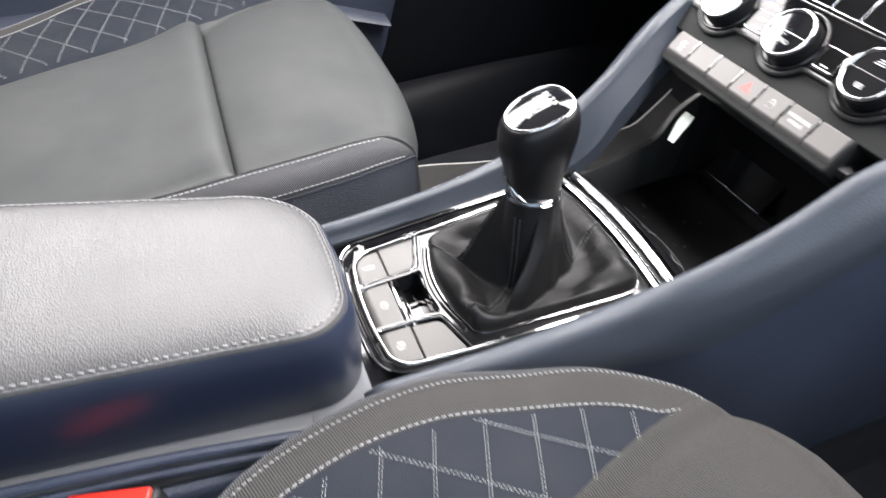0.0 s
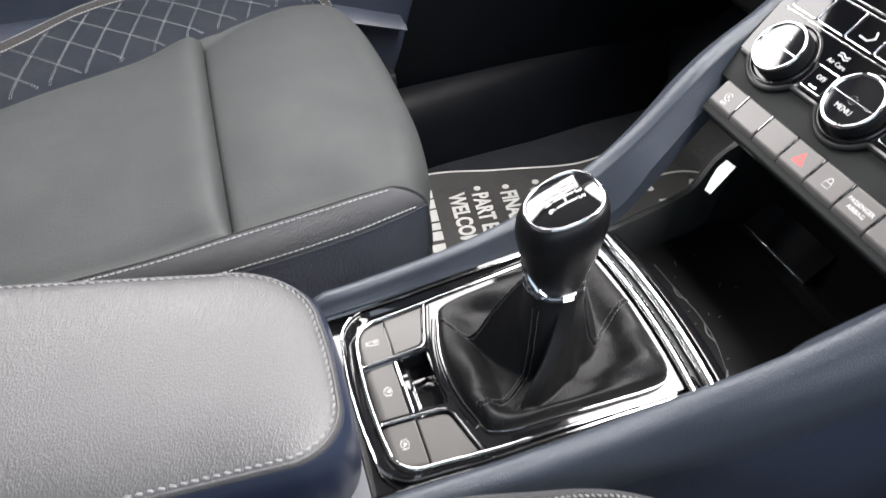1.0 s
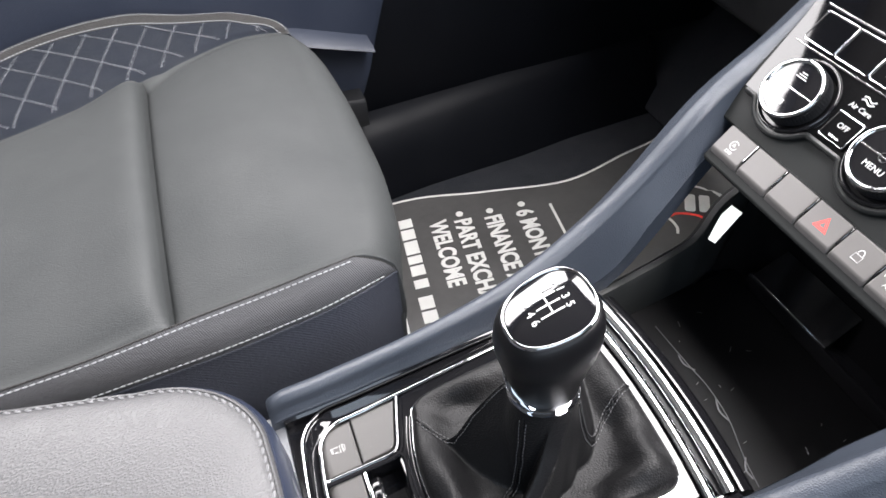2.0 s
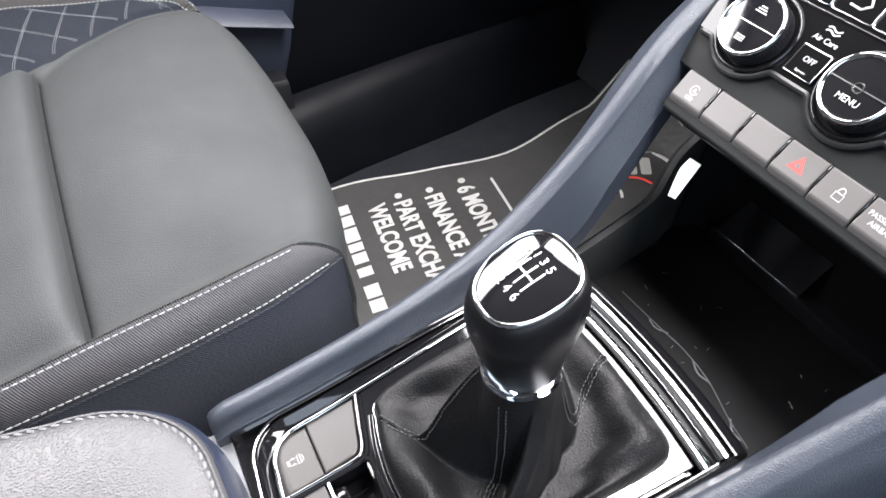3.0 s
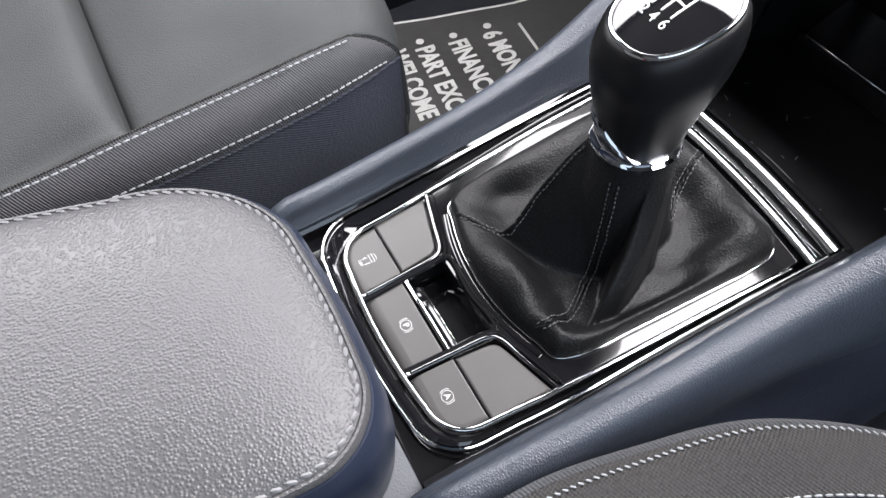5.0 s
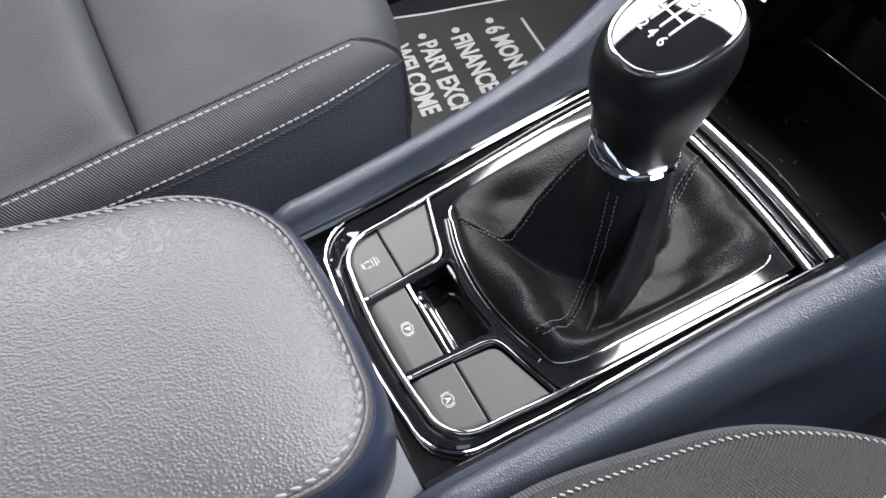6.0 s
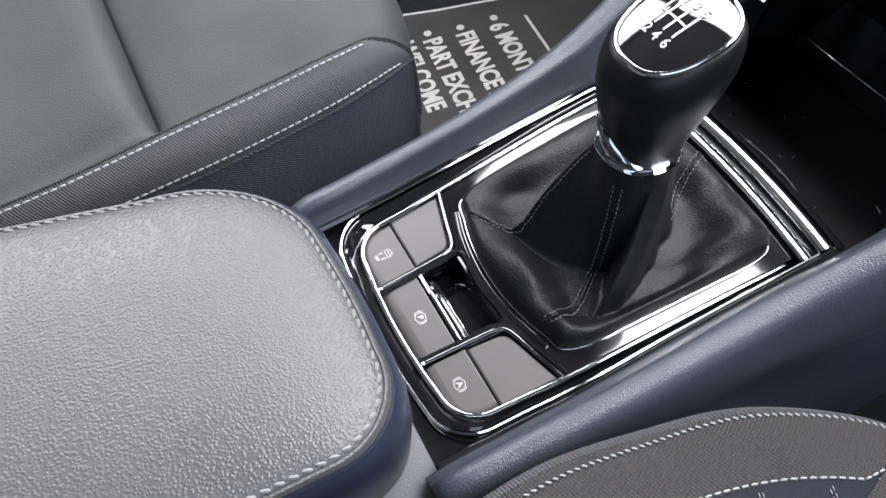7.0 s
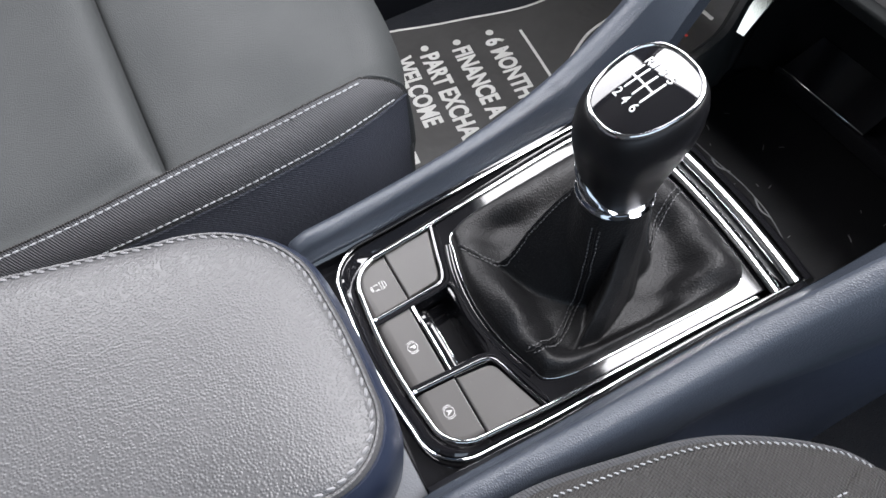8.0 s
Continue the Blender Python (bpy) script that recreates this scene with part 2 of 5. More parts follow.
def slab(pts, z0, z1, edge=0.001, place=None):
    """A plate of a given outline with a rounded top edge."""
    pts = ccw([tuple(p[:2]) for p in pts])
    rings = [[(x, y, z0) for x, y in pts], [(x, y, z1 - edge) for x, y in pts]]
    for k in (1, 2, 3):
        a = math.pi / 2 * k / 3
        rings.append([(x, y, z1 - edge * (1 - math.sin(a))) for x, y in shrink(pts, edge * (1 - math.cos(a)))])
    bm = loft(rings)
    if place:
        bm.transform(place)
    return bm


def band(outer, inner, z0, z1, zi=None, place=None):
    """A flat ring between two outlines with the same count of points."""
    zi = z1 if zi is None else zi
    o, i = outer, inner
    mo = [((a[0] * 3 + b[0]) / 4, (a[1] * 3 + b[1]) / 4) for a, b in zip(o, i)]
    mi = [((a[0] + b[0] * 3) / 4, (a[1] + b[1] * 3) / 4) for a, b in zip(o, i)]
    w = (Vector(o[0]) - Vector(i[0])).length * 0.2
    rings = [[(x, y, z0) for x, y in o], [(x, y, z1 - w) for x, y in o], [(x, y, z1) for x, y in mo], [(x, y, zi) for x, y in mi],
             [(x, y, zi - w) for x, y in i], [(x, y, z0) for x, y in i]]
    rings.append(rings[0])
    bm = loft(rings, True, False)
    if place:
        bm.transform(place)
    return bm


def box(x0, y0, z0, x1, y1, z1, bevel=0.003, seg=2, place=None):
    bm = bmesh.new()
    bmesh.ops.create_cube(bm, size=1)
    bm.transform(Matrix.Translation(((x0 + x1) / 2, (y0 + y1) / 2, (z0 + z1) / 2)) @ Matrix.Diagonal((x1 - x0, y1 - y0, z1 - z0, 1)))
    if bevel:
        bmesh.ops.bevel(bm, geom=bm.edges[:], offset=bevel, segments=seg, affect="EDGES", profile=0.5)
    if place:
        bm.transform(place)
    return bm


def join(*bms):
    out = bmesh.new()
    for b in bms:
        me = bpy.data.meshes.new("tmp")
        b.to_mesh(me)
        out.from_mesh(me)
        b.free()
        bpy.data.meshes.remove(me)
    return out


def resample(pts, step):
    P = [Vector(p) for p in pts]
    out, left = [P[0]], step
    for a, b in zip(P, P[1:]):
        d = (b - a).length
        pos = 0.0
        while d - pos >= left:
            pos += left
            out.append(a.lerp(b, pos / d))
            left = step
        left -= d - pos
    return out


def stitches(pts, step=0.0042, length=0.0032, r=0.00065, lift=0.0003, slant=0.0):
    """A row of single thread stitches along a line, as small spindles."""
    P = resample(pts, step)
    verts, faces = [], []
    for a, b in zip(P, P[1:]):
        d = (b - a).normalized()
        side = d.cross(Vector((0, 0, 1))).normalized()
        d = (d + side * slant).normalized()
        side = d.cross(Vector((0, 0, 1))).normalized()
        up = side.cross(d)
        c = (a + b) / 2 + up * lift
        base = len(verts)
        verts += [c - d * length / 2, c + d * length / 2]
        for s in (-0.3, 0.3):
            for k in range(5):
                an = 2 * math.pi * k / 5
                verts.append(c + d * length * s + (side * math.cos(an) + up * math.sin(an)) * r)
        for k in range(5):
            j = (k + 1) % 5
            faces += [(base, base + 2 + j, base + 2 + k), (base + 2 + k, base + 2 + j, base + 7 + j, base + 7 + k), (base + 1, base + 7 + k, base + 7 + j)]
    me = bpy.data.meshes.new("tmp")
    me.from_pydata(verts, [], faces)
    bm = bmesh.new()
    bm.from_mesh(me)
    bpy.data.meshes.remove(me)
    return bm


def lettering(text, size, m, depth=0.00012, align="LEFT", bold=0.0):
    c = bpy.data.curves.new("text", "FONT")
    c.offset = bold
    c.body, c.size, c.extrude, c.align_x, c.align_y, c.resolution_u = text, size, depth, align, "CENTER", 3
    ob = new("text", c)
    me = bpy.data.meshes.new_from_object(ob.evaluated_get(bpy.context.evaluated_depsgraph_get()))
    bm = bmesh.new()
    bm.from_mesh(me)
    bm.transform(m)
    bpy.data.objects.remove(ob)
    bpy.data.curves.remove(c)
    bpy.data.meshes.remove(me)
    return bm


def interp(x, table):
    return float(np.interp(x, [a for a, _ in table], [b for _, b in table]))


def ease(x, table):
    """Smooth interpolation through a table."""
    xs = [a for a, _ in table]
    ys = [b for _, b in table]
    x = min(max(x, xs[0]), xs[-1])
    i = max(0, min(len(xs) - 2, int(np.searchsorted(xs, x)) - 1))
    sl = [(ys[min(k + 1, len(ys) - 1)] - ys[max(k - 1, 0)]) / (xs[min(k + 1, len(xs) - 1)] - xs[max(k - 1, 0)]) for k in range(len(xs))]
    h = xs[i + 1] - xs[i]
    t = (x - xs[i]) / h
    return ((2 * t**3 - 3 * t * t + 1) * ys[i] + (t**3 - 2 * t * t + t) * h * sl[i] + (-2 * t**3 + 3 * t * t) * ys[i + 1] + (t**3 - t * t) * h * sl[i + 1])


# ---- the car's shell ----
def wall_box(name, label, cat, mat, *dims, bevel=0.004):
    ob = part(name, box(*dims, bevel=bevel), mat)
    return tagged(ob, label, cat, kind="structure")


wall_box("ground", "grey tarmac yard round the parked car", "ground", M_GROUND, -60, -60, -0.40, 60, 60, -0.35, bevel=0)
wall_box("floor", "black carpeted car floor", "floor", M_CARPET, -0.80, -1.60, 0.04, 0.80, 0.62, 0.092)
wall_box("ceiling", "dark cloth headliner of the car", "ceiling", M_HEAD, -0.60, -1.60, 1.27, 0.60, 0.31, 1.30)
wall_box("wall_rear", "dark rear end of the cabin", "wall", M_DARK, -0.80, -1.66, 0.04, 0.80, -1.61, 1.30)
wall_box("wall_front", "black padded bulkhead of the footwells", "wall", M_CARPET, -0.80, 0.86, 0.04, 0.80, 0.90, 0.70)
toe = part("floor_front", box(-0.80, 0, -0.02, 0.80, 0.42, 0.02, place=pose(0, 0.60, 0.085, 38, 0, 0)), M_CARPET)
tagged(toe, "black carpeted sloping toe board", "floor", kind="structure")
for s, name in ((-1, "wall_pillar_passenger"), (1, "wall_pillar_driver")):
    rows = []
    for x, y, z in ((0.71, 0.86, 0.80), (0.71, 0.80, 0.88), (0.68, 0.52, 1.08), (0.65, 0.26, 1.24), (0.65, 0.18, 1.29)):
        rows.append([(s * (x + a), y + c, z) for a, c in ((-0.05, -0.06), (0.045, -0.07), (0.07, 0.02), (0.05, 0.08), (-0.045, 0.05))])
    pillar = part(name, loft(rows), M_DARK, None, sharp=50)
    tagged(pillar, "dark trim of the windscreen pillar", "pillar", kind="structure")


# ---- centre console ----
ZP = 0.400


# half widths of the two surrounds, on the driver's side and on the passenger's
OUT_N = [(-0.08, 0.0722), (-0.035, 0.0726), (0.0, 0.0746), (0.05, 0.0747), (0.10, 0.0752), (0.15, 0.0766), (0.20, 0.0780)]
OUT_F = [(-0.08, 0.0738), (-0.035, 0.0750), (0.0, 0.0774), (0.05, 0.0812), (0.10, 0.0842), (0.15, 0.0864), (0.20, 0.0880)]
IN_N = [(-0.08, 0.0655), (-0.035, 0.0658), (0.0, 0.0686), (0.05, 0.0706), (0.10, 0.0722), (0.15, 0.0742)]
IN_F = [(-0.08, 0.0645), (-0.035, 0.0650), (0.0, 0.0683), (0.05, 0.0738), (0.10, 0.0788), (0.15, 0.0816)]


def surround(near, far, rear, front, r, bow):
    """The trim outline: rounded towards the armrest, slightly wider towards the tray."""
    def flank_line(tab):
        run = [(ease(float(y), tab), float(y)) for y in np.linspace(front, rear + r + bow, 14)]
        w = ease(rear + r + bow, tab)
        for k in range(1, 11):
            a = math.pi / 2 * k / 10
            run.append((w - r * (1 - math.cos(a)), rear + bow + r - r * math.sin(a)))
        return run

    right, left = flank_line(near), flank_line(far)
    xr, xl = right[-1][0], left[-1][0]
    bottom = []
    for k in range(1, 12):
        t = 1 - 2 * k / 12
        bottom.append(((xr - xl) / 2 + (xr + xl) / 2 * t, rear + bow * t * t))
    return right + bottom + [(-x, y) for x, y in reversed(left)]


console = thing("centre_console", "dark blue-grey car centre console with gloss black trim", "centre console", (0, 0.1, 0.1))

# rails: the padded side walls, which rise to the dashboard as struts
RIDGE = [(-0.085, 0.4195), (-0.04, 0.4200), (0.04, 0.4235), (0.11, 0.4330), (0.17, 0.4550), (0.21, 0.4800), (0.25, 0.5140), (0.28, 0.5300), (0.33, 0.5560), (0.42, 0.6250)]
RIDX_N = [(-0.085, 0.0880), (-0.04, 0.0900), (0.04, 0.0930), (0.11, 0.0965), (0.17, 0.1050), (0.21, 0.1130), (0.25, 0.1215), (0.28, 0.1290), (0.33, 0.1340), (0.42, 0.140)]
RIDX_F = [(-0.085, 0.0855), (-0.04, 0.0870), (0.04, 0.0925), (0.11, 0.1020), (0.17, 0.1120), (0.21, 0.1170), (0.25, 0.1220), (0.28, 0.1290), (0.33, 0.1340), (0.42, 0.140)]
BASE_N = [(-0.085, 0.0765), (-0.035, 0.0775), (0.0, 0.0785), (0.10, 0.0795), (0.15, 0.0815), (0.20, 0.0890), (0.26, 0.1040), (0.30, 0.1140), (0.42, 0.126)]
BASE_F = [(-0.085, 0.0760), (-0.035, 0.0775), (0.0, 0.0802), (0.05, 0.0842), (0.10, 0.0875), (0.15, 0.0890), (0.20, 0.0920), (0.26, 0.1040), (0.30, 0.1140), (0.42, 0.126)]
UNDER = [(-0.085, 0.380), (0.15, 0.385), (0.185, 0.405), (0.22, 0.436), (0.26, 0.472), (0.30, 0.497), (0.42, 0.585)]


def rail(side, name):
    """A narrow flat crown over a steep inner wall, rolling off outwards."""
    ridx, base = (RIDX_N, BASE_N) if side > 0 else (RIDX_F, BASE_F)
    rings = []
    for y in [-0.082, -0.080, -0.076, -0.07] + list(np.linspace(-0.06, 0.42, 60)):
        y = float(y)
        zr, xr, xb, zu = ease(y, RIDGE), ease(y, ridx), ease(y, base), ease(y, UNDER)
        s = min(1.0, 0.55 + 0.45 * math.sqrt(max(0.0, (y + 0.082) / 0.012)))
        up = min(1.0, max(0.0, (y - 0.15) / 0.06))
        zi = 0.4045 + (max(zu + 0.004, zr - 0.030) - 0.4045) * up
        wide = 0.016 + 0.010 * min(1, max(0, (y - 0.1) / 0.15))
        g = min(1.0, (xr - xb) / 0.0155)
        sec = [(xb, zu), (xb, zi), (xb + 0.0010 * g, zi + 0.0020), (xr - 0.0100 * g, zr - 0.0085), (xr - 0.0078 * g, zr - 0.0034), (xr - 0.0045 * g, zr - 0.0009), (xr, zr), (xr + 0.0045, zr - 0.0012),
               (xr + 0.0085, zr - 0.0060), (xr + wide * 0.72, zr - 0.016), (xr + wide, zr - 0.034), (xr + wide, min(zu, zr - 0.036))]
        cz = 0.40
        rings.append([(side * x, y, cz + (z - cz) * s) for x, z in sec])
    dense = [[p for p in smooth_path(r[:-1], 4)] + [Vector(r[-1])] for r in rings]
    return part(name, loft(dense), M_RAIL, console, "blue-grey grained soft-touch side rail", sharp=50)


rail(-1, "side_rail")
rail(1, "side_rail")


# flanks below the rails, down to the floor
def hem_x(y):
    return min(0.146, ease(y, RIDX_N) + 0.036)


def flank(side):
    rings = []
    top = [(-0.60, 0.466), (-0.30, 0.412), (-0.12, 0.380), (-0.09, 0.376), (-0.07, 0.392), (0.0, 0.396), (0.15, 0.400), (0.185, 0.412), (0.25, 0.478), (0.28, 0.494), (0.33, 0.52), (0.42, 0.585)]
    for y in list(np.linspace(-0.60, -0.09, 14)) + list(np.linspace(-0.085, 0.44, 46)):
        y = float(y)
        zt = ease(y, top)
        xo = ease(max(y, -0.085), RIDX_N if side > 0 else RIDX_F) + 0.016 + 0.010 * min(1, max(0, (y - 0.1) / 0.15)) - 0.003
        if y < -0.085:
            xo = 0.096
        bulge = 0.011 + 0.02 * max(0, y)
        sec = [(xo - 0.022, zt - 0.02), (xo - 0.006, zt - 0.004), (xo, zt - 0.012), (xo + bulge * 0.25, zt - 0.06), (xo + bulge * 0.7, zt - 0.14), (xo + bulge, 0.20), (xo + bulge * 1.1, 0.09), (xo - 0.03, 0.09)]
        if side > 0 and y > -0.085:
            # the driver's side ends in a hem above the carpet
            xh = hem_x(y)
            sec[3:] = [(xo + 0.003, zt - 0.06), (xo * 0.45 + xh * 0.55 + 0.004, zt * 0.4 + 0.215 * 0.6), (xh + 0.002, 0.216), (xh, 0.204), (xh - 0.04, 0.204)]
        if side < 0 and y > 0.16:
            zc = 0.385
            e = 0.018 * min(1, max(0, (y - 0.22) / 0.06))
            sec = [(0.092 + e, zc - 0.02), (0.098 + e, zc - 0.002), (0.106 + e, zc - 0.012), (0.110 + e, zc - 0.06), (0.116 + e, zc - 0.14), (0.124 + e, 0.20), (0.13 + e, 0.09), (0.08 + e, 0.09)]
        rings.append([(side * x, y, z) for x, z in sec])
    dense = [[p for p in smooth_path(r[1:-1], 4)] + [Vector(r[-1]), Vector(r[0])] for r in rings]
    return part("side_panel", loft(dense), M_SIDE, console, "dark blue-grey moulded flank", sharp=50)


flank(-1)
flank(1)
skirt = []
for y in np.linspace(-0.084, 0.43, 24):
    x = hem_x(float(y)) - 0.005
    skirt.append([(a, float(y), z) for a, z in ((x - 0.03, 0.092), (x + 0.005, 0.092), (x + 0.003, 0.15), (x, 0.2035), (x - 0.03, 0.2035))])
part("carpet_skirt", loft(skirt), M_CARPET, console, "black carpet below the flank", sharp=50)

# gloss black base plate and the two chrome surrounds
outer = surround(OUT_N, OUT_F, -0.070, 0.158, 0.026, 0.003)
for plate in ([(0.0752, -0.0345), (0.0752, -0.0745, 0.004), (-0.0752, -0.0745, 0.004), (-0.0752, -0.0345)], [(0.0795, 0.160), (0.0762, -0.006), (-0.0762, -0.006), (-0.0795, 0.160)],
              [(0.0762, -0.0062), (0.0752, -0.0343), (0.0255, -0.0343), (0.0275, -0.0062)], [(-0.0762, -0.0062), (-0.0752, -0.0343), (-0.0255, -0.0343), (-0.0275, -0.0062)]):
    part("trim_plate", slab(round_poly(plate, 0.0006), 0.362, ZP - 0.0045, 0.0006), M_GLOSS, console, "piano black trim plate")
part("outer_trim_ring", tube([(x, y, ZP + 0.0034) for x, y in outer[:-1]], 0.0009, 8), M_CHROME, console, "thin chrome outer surround")
inner = surround(IN_N, IN_F, -0.0612, 0.154, 0.022, 0.003)
part("inner_trim_ring", tube([(x, y, ZP + 0.0002) for x, y in offset(ccw(inner), 0.0014)[1:-1]], 0.0015, 10, flat=0.9), M_CHROME, console, "polished chrome inner surround")
part("channel", band(offset(ccw(outer), 0.0017), offset(ccw(inner), -0.0003), 0.388, ZP + 0.0034, ZP - 0.0016), M_GLOSS, console, "gloss black channel between the surrounds")

for side, edge_tab, base_tab in ((1, OUT_N, BASE_N), (-1, OUT_F, BASE_F)):
    rows = []
    for y in np.linspace(-0.074, 0.168, 30):
        a, b = ease(float(y), edge_tab) + 0.0008, ease(float(y), base_tab) + 0.0012
        rows.append([(side * x, float(y), z) for x, z in ((a, 0.392), (a, ZP + 0.0026), (a + 0.0006, ZP + 0.0032), (b - 0.0004, ZP + 0.0050), (b, ZP + 0.0048), (b, 0.392))])
    part("rail_inlay", loft(rows), M_GLOSS, console, "gloss black strip beside the rail", sharp=40)

# rear tub behind the gear panel, on which the armrest lies
def tub_top(y):
    return 0.3885 + 0.178 * max(0.0, -0.075 - y)


tub = []
for y in (-0.0745, -0.078, -0.085, -0.12, -0.2, -0.3, -0.4, -0.5, -0.6):
    z = tub_top(y)
    w = interp(y, [(-0.60, 0.078), (-0.35, 0.080), (-0.20, 0.0835), (-0.12, 0.0890), (-0.075, 0.0920)])
    tub.append([(s * (w - e), y, h) for s, e, h in ((-1, 0, 0.10), (-1, 0, z - 0.006), (-1, 0.003, z - 0.001), (-1, 0.008, z), (1, 0.008, z), (1, 0.003, z - 0.001), (1, 0, z - 0.006), (1, 0, 0.10))])
part("rear_tub", loft(tub), M_TUB, console, "grey moulded rear part", sharp=50)
TUB_W = [(-0.60, 0.078), (-0.35, 0.080), (-0.20, 0.0835), (-0.12, 0.0890), (-0.075, 0.0920)]
for out, drop, r in ((0.001, -0.002, 0.0034), (0.0042, 0.008, 0.0028)):
    part("tub_ledge", tube([(interp(float(y), TUB_W) + out, float(y), tub_top(float(y)) - drop) for y in np.linspace(-0.080, -0.58, 24)], r, 8), M_SIDE, console)
sill_rows = [[(s * w, y, h) for s, h in ((-1, 0.36), (-1, z), (1, z), (1, 0.36))] for y, w, z in ((-0.0750, 0.0850, 0.3970), (-0.095, 0.0880, 0.3965), (-0.118, 0.0885, 0.3968))]
part("tub_sill", loft(sill_rows), M_TUB, console, "pale grey plastic behind the trim")

# front of the panel: two chrome bars before the tray
gear_plate = [(ease(float(y), IN_N) - 0.0028, float(y)) for y in np.linspace(0.005, 0.153, 14)]
gear_plate = gear_plate + [(-ease(y, IN_F) + 0.0028, y) for x, y in reversed(gear_plate)] + [(-0.046, -0.0015), (-0.034, -0.0050), (-0.0290, -0.0080), (0.0290, -0.0080), (0.034, -0.0050), (0.046, -0.0015)]
part("gear_plate", slab(gear_plate, 0.388, ZP - 0.0004, 0.0008), M_GLOSS, console, "piano black plate round the gaiter")
bar = [(x, 0.1722 - 0.95 * (x + 0.004) ** 2) for x in np.linspace(-0.0835, 0.0772, 61)]
part("chrome_bar", tube([(x, y - 0.0152, ZP + 0.0022) for x, y in bar], 0.0036, 14, flat=0.45), M_BAR, console, "polished chrome crossbar")
part("bar_bed", tube([(x, y - 0.0085, ZP - 0.0015) for x, y in bar], 0.0060, 8, flat=0.3), M_DARK, console)
part("chrome_bar", tube([(x, y - 0.002, ZP + 0.0035) for x, y in bar], 0.0052, 16, flat=0.5), M_BAR, console, "polished chrome crossbar")

# tray in front of the lever
part("tray_floor", slab(round_poly([(-0.088, 0.168), (0.088, 0.168), (0.094, 0.42), (-0.094, 0.42)], 0.01), 0.345, 0.362, 0.002), M_TRAY, console, "black scuffed tray floor")
part("tray_lip", tube([(x, y + 0.0075, 0.3925 - 0.004) for x, y in bar], 0.0095, 10), M_GLOSS, console)
for s in (-1, 1):
    pts = smooth_path([(s * 0.0835, 0.160, 0.398), (s * 0.0875, 0.20, 0.401), (s * 0.0915, 0.240, 0.406), (s * 0.0955, 0.262, 0.4105), (s * 0.1080, 0.292, 0.426), (s * 0.1130, 0.334, 0.440)], 6)
    rings = [[(p.x + s * 0.010, p.y, 0.35), (p.x - s * 0.004, p.y, 0.352), (p.x - s * 0.001, p.y, p.z - 0.003), (p.x + s * 0.001, p.y, p.z), (p.x + s * 0.006, p.y, p.z + 0.0005), (p.x + s * 0.010, p.y, p.z - 0.004)] for p in pts]
    part("tray_side", loft(rings), M_RIM, console, "satin black rim of the tray")
part("tray_back", box(-0.096, 0.335, 0.352, 0.096, 0.345, 0.50, 0.003), M_DARK, console)
part("tray_roof", box(-0.098, 0.262, 0.487, 0.098, 0.345, 0.494, 0.002), M_DARK, console)
rows = [[(-0.1005, 0.290, 0.356), (-0.1028, 0.307, 0.414), (-0.1040, 0.313, 0.488)], [(-0.094, 0.299, 0.356), (-0.095, 0.316, 0.416), (-0.095, 0.321, 0.488)],
        [(-0.080, 0.303, 0.356), (-0.080, 0.320, 0.416), (-0.080, 0.325, 0.488)], [(0.096, 0.303, 0.356), (0.096, 0.320, 0.416), (0.096, 0.325, 0.488)]]
part("back_panel", loft(rows, False, False), M_BLACK, console, "black wall at the tray's back", sharp=60)
part("tray_step", box(-0.072, 0.297, 0.362, 0.090, 0.336, 0.380, 0.003), M_GLOSS, console, "gloss black step at the tray's back")


def sheet(corners, thick, inward):
    """A thin plate from its four corners, counted round."""
    a = [Vector(p) for p in corners]
    c = sum(a, Vector()) / 4
    n = (a[1] - a[0]).cross(a[2] - a[0]).normalized()
    n = n if n.dot(Vector(inward)) > 0 else -n
    rings = [[p - n * thick for p in a], [p for p in a], [c + (p - c) * 0.985 + n * 0.0003 for p in a]]
    return loft(rings)


# added plate: stands in for the bright reflection on the tray's black plastic
part("tray_reflection", sheet(((-0.1058, 0.2710, 0.4030), (-0.0955, 0.2790, 0.3980), (-0.0985, 0.3013, 0.4199), (-0.1060, 0.2960, 0.4240)), 0.0012, (0.66, -0.48, 0.58)), M_REFLECTION, console, "daylight reflection in the tray's gloss black corner, set in as a metal plate")
part("socket_flap", sheet(((-0.0670, 0.2983, 0.3804), (0.0099, 0.2988, 0.3812), (0.0129, 0.3164, 0.4087), (-0.0590, 0.3158, 0.4078)), 0.003, (0, -1, 1)), M_FLAP, console, "black socket flap")
part("flap_edge", tube([(-0.0665, 0.2978, 0.3806), (0.0099, 0.2983, 0.3814)], 0.0005, 6), M_SATIN, console)
for x0, y0, x1, y1 in ((-0.036, 0.2125, -0.020, 0.2160), (0.006, 0.2150, 0.024, 0.2130), (0.050, 0.2060, 0.064, 0.2010)):
    arc = smooth_path([(x0, y0, 0.3624), ((x0 + x1) / 2, (y0 + y1) / 2 - 0.0026, 0.3624), (x1, y1, 0.3624)], 6)
    part("tray_mark", tube(arc, 0.0006, 6, flat=0.4), M_SCUFF, console, "pale scuff on the tray floor")
part("tray_seam", tube(smooth_path([(-0.066, 0.2120, 0.3622), (-0.027, 0.2142, 0.3622), (-0.005, 0.2160, 0.3622), (0.022, 0.2135, 0.3622), (0.050, 0.2050, 0.3622), (0.070, 0.2010, 0.3622)], 6), 0.0004, 5), M_SCUFF, console)
rng = random.Random(4)
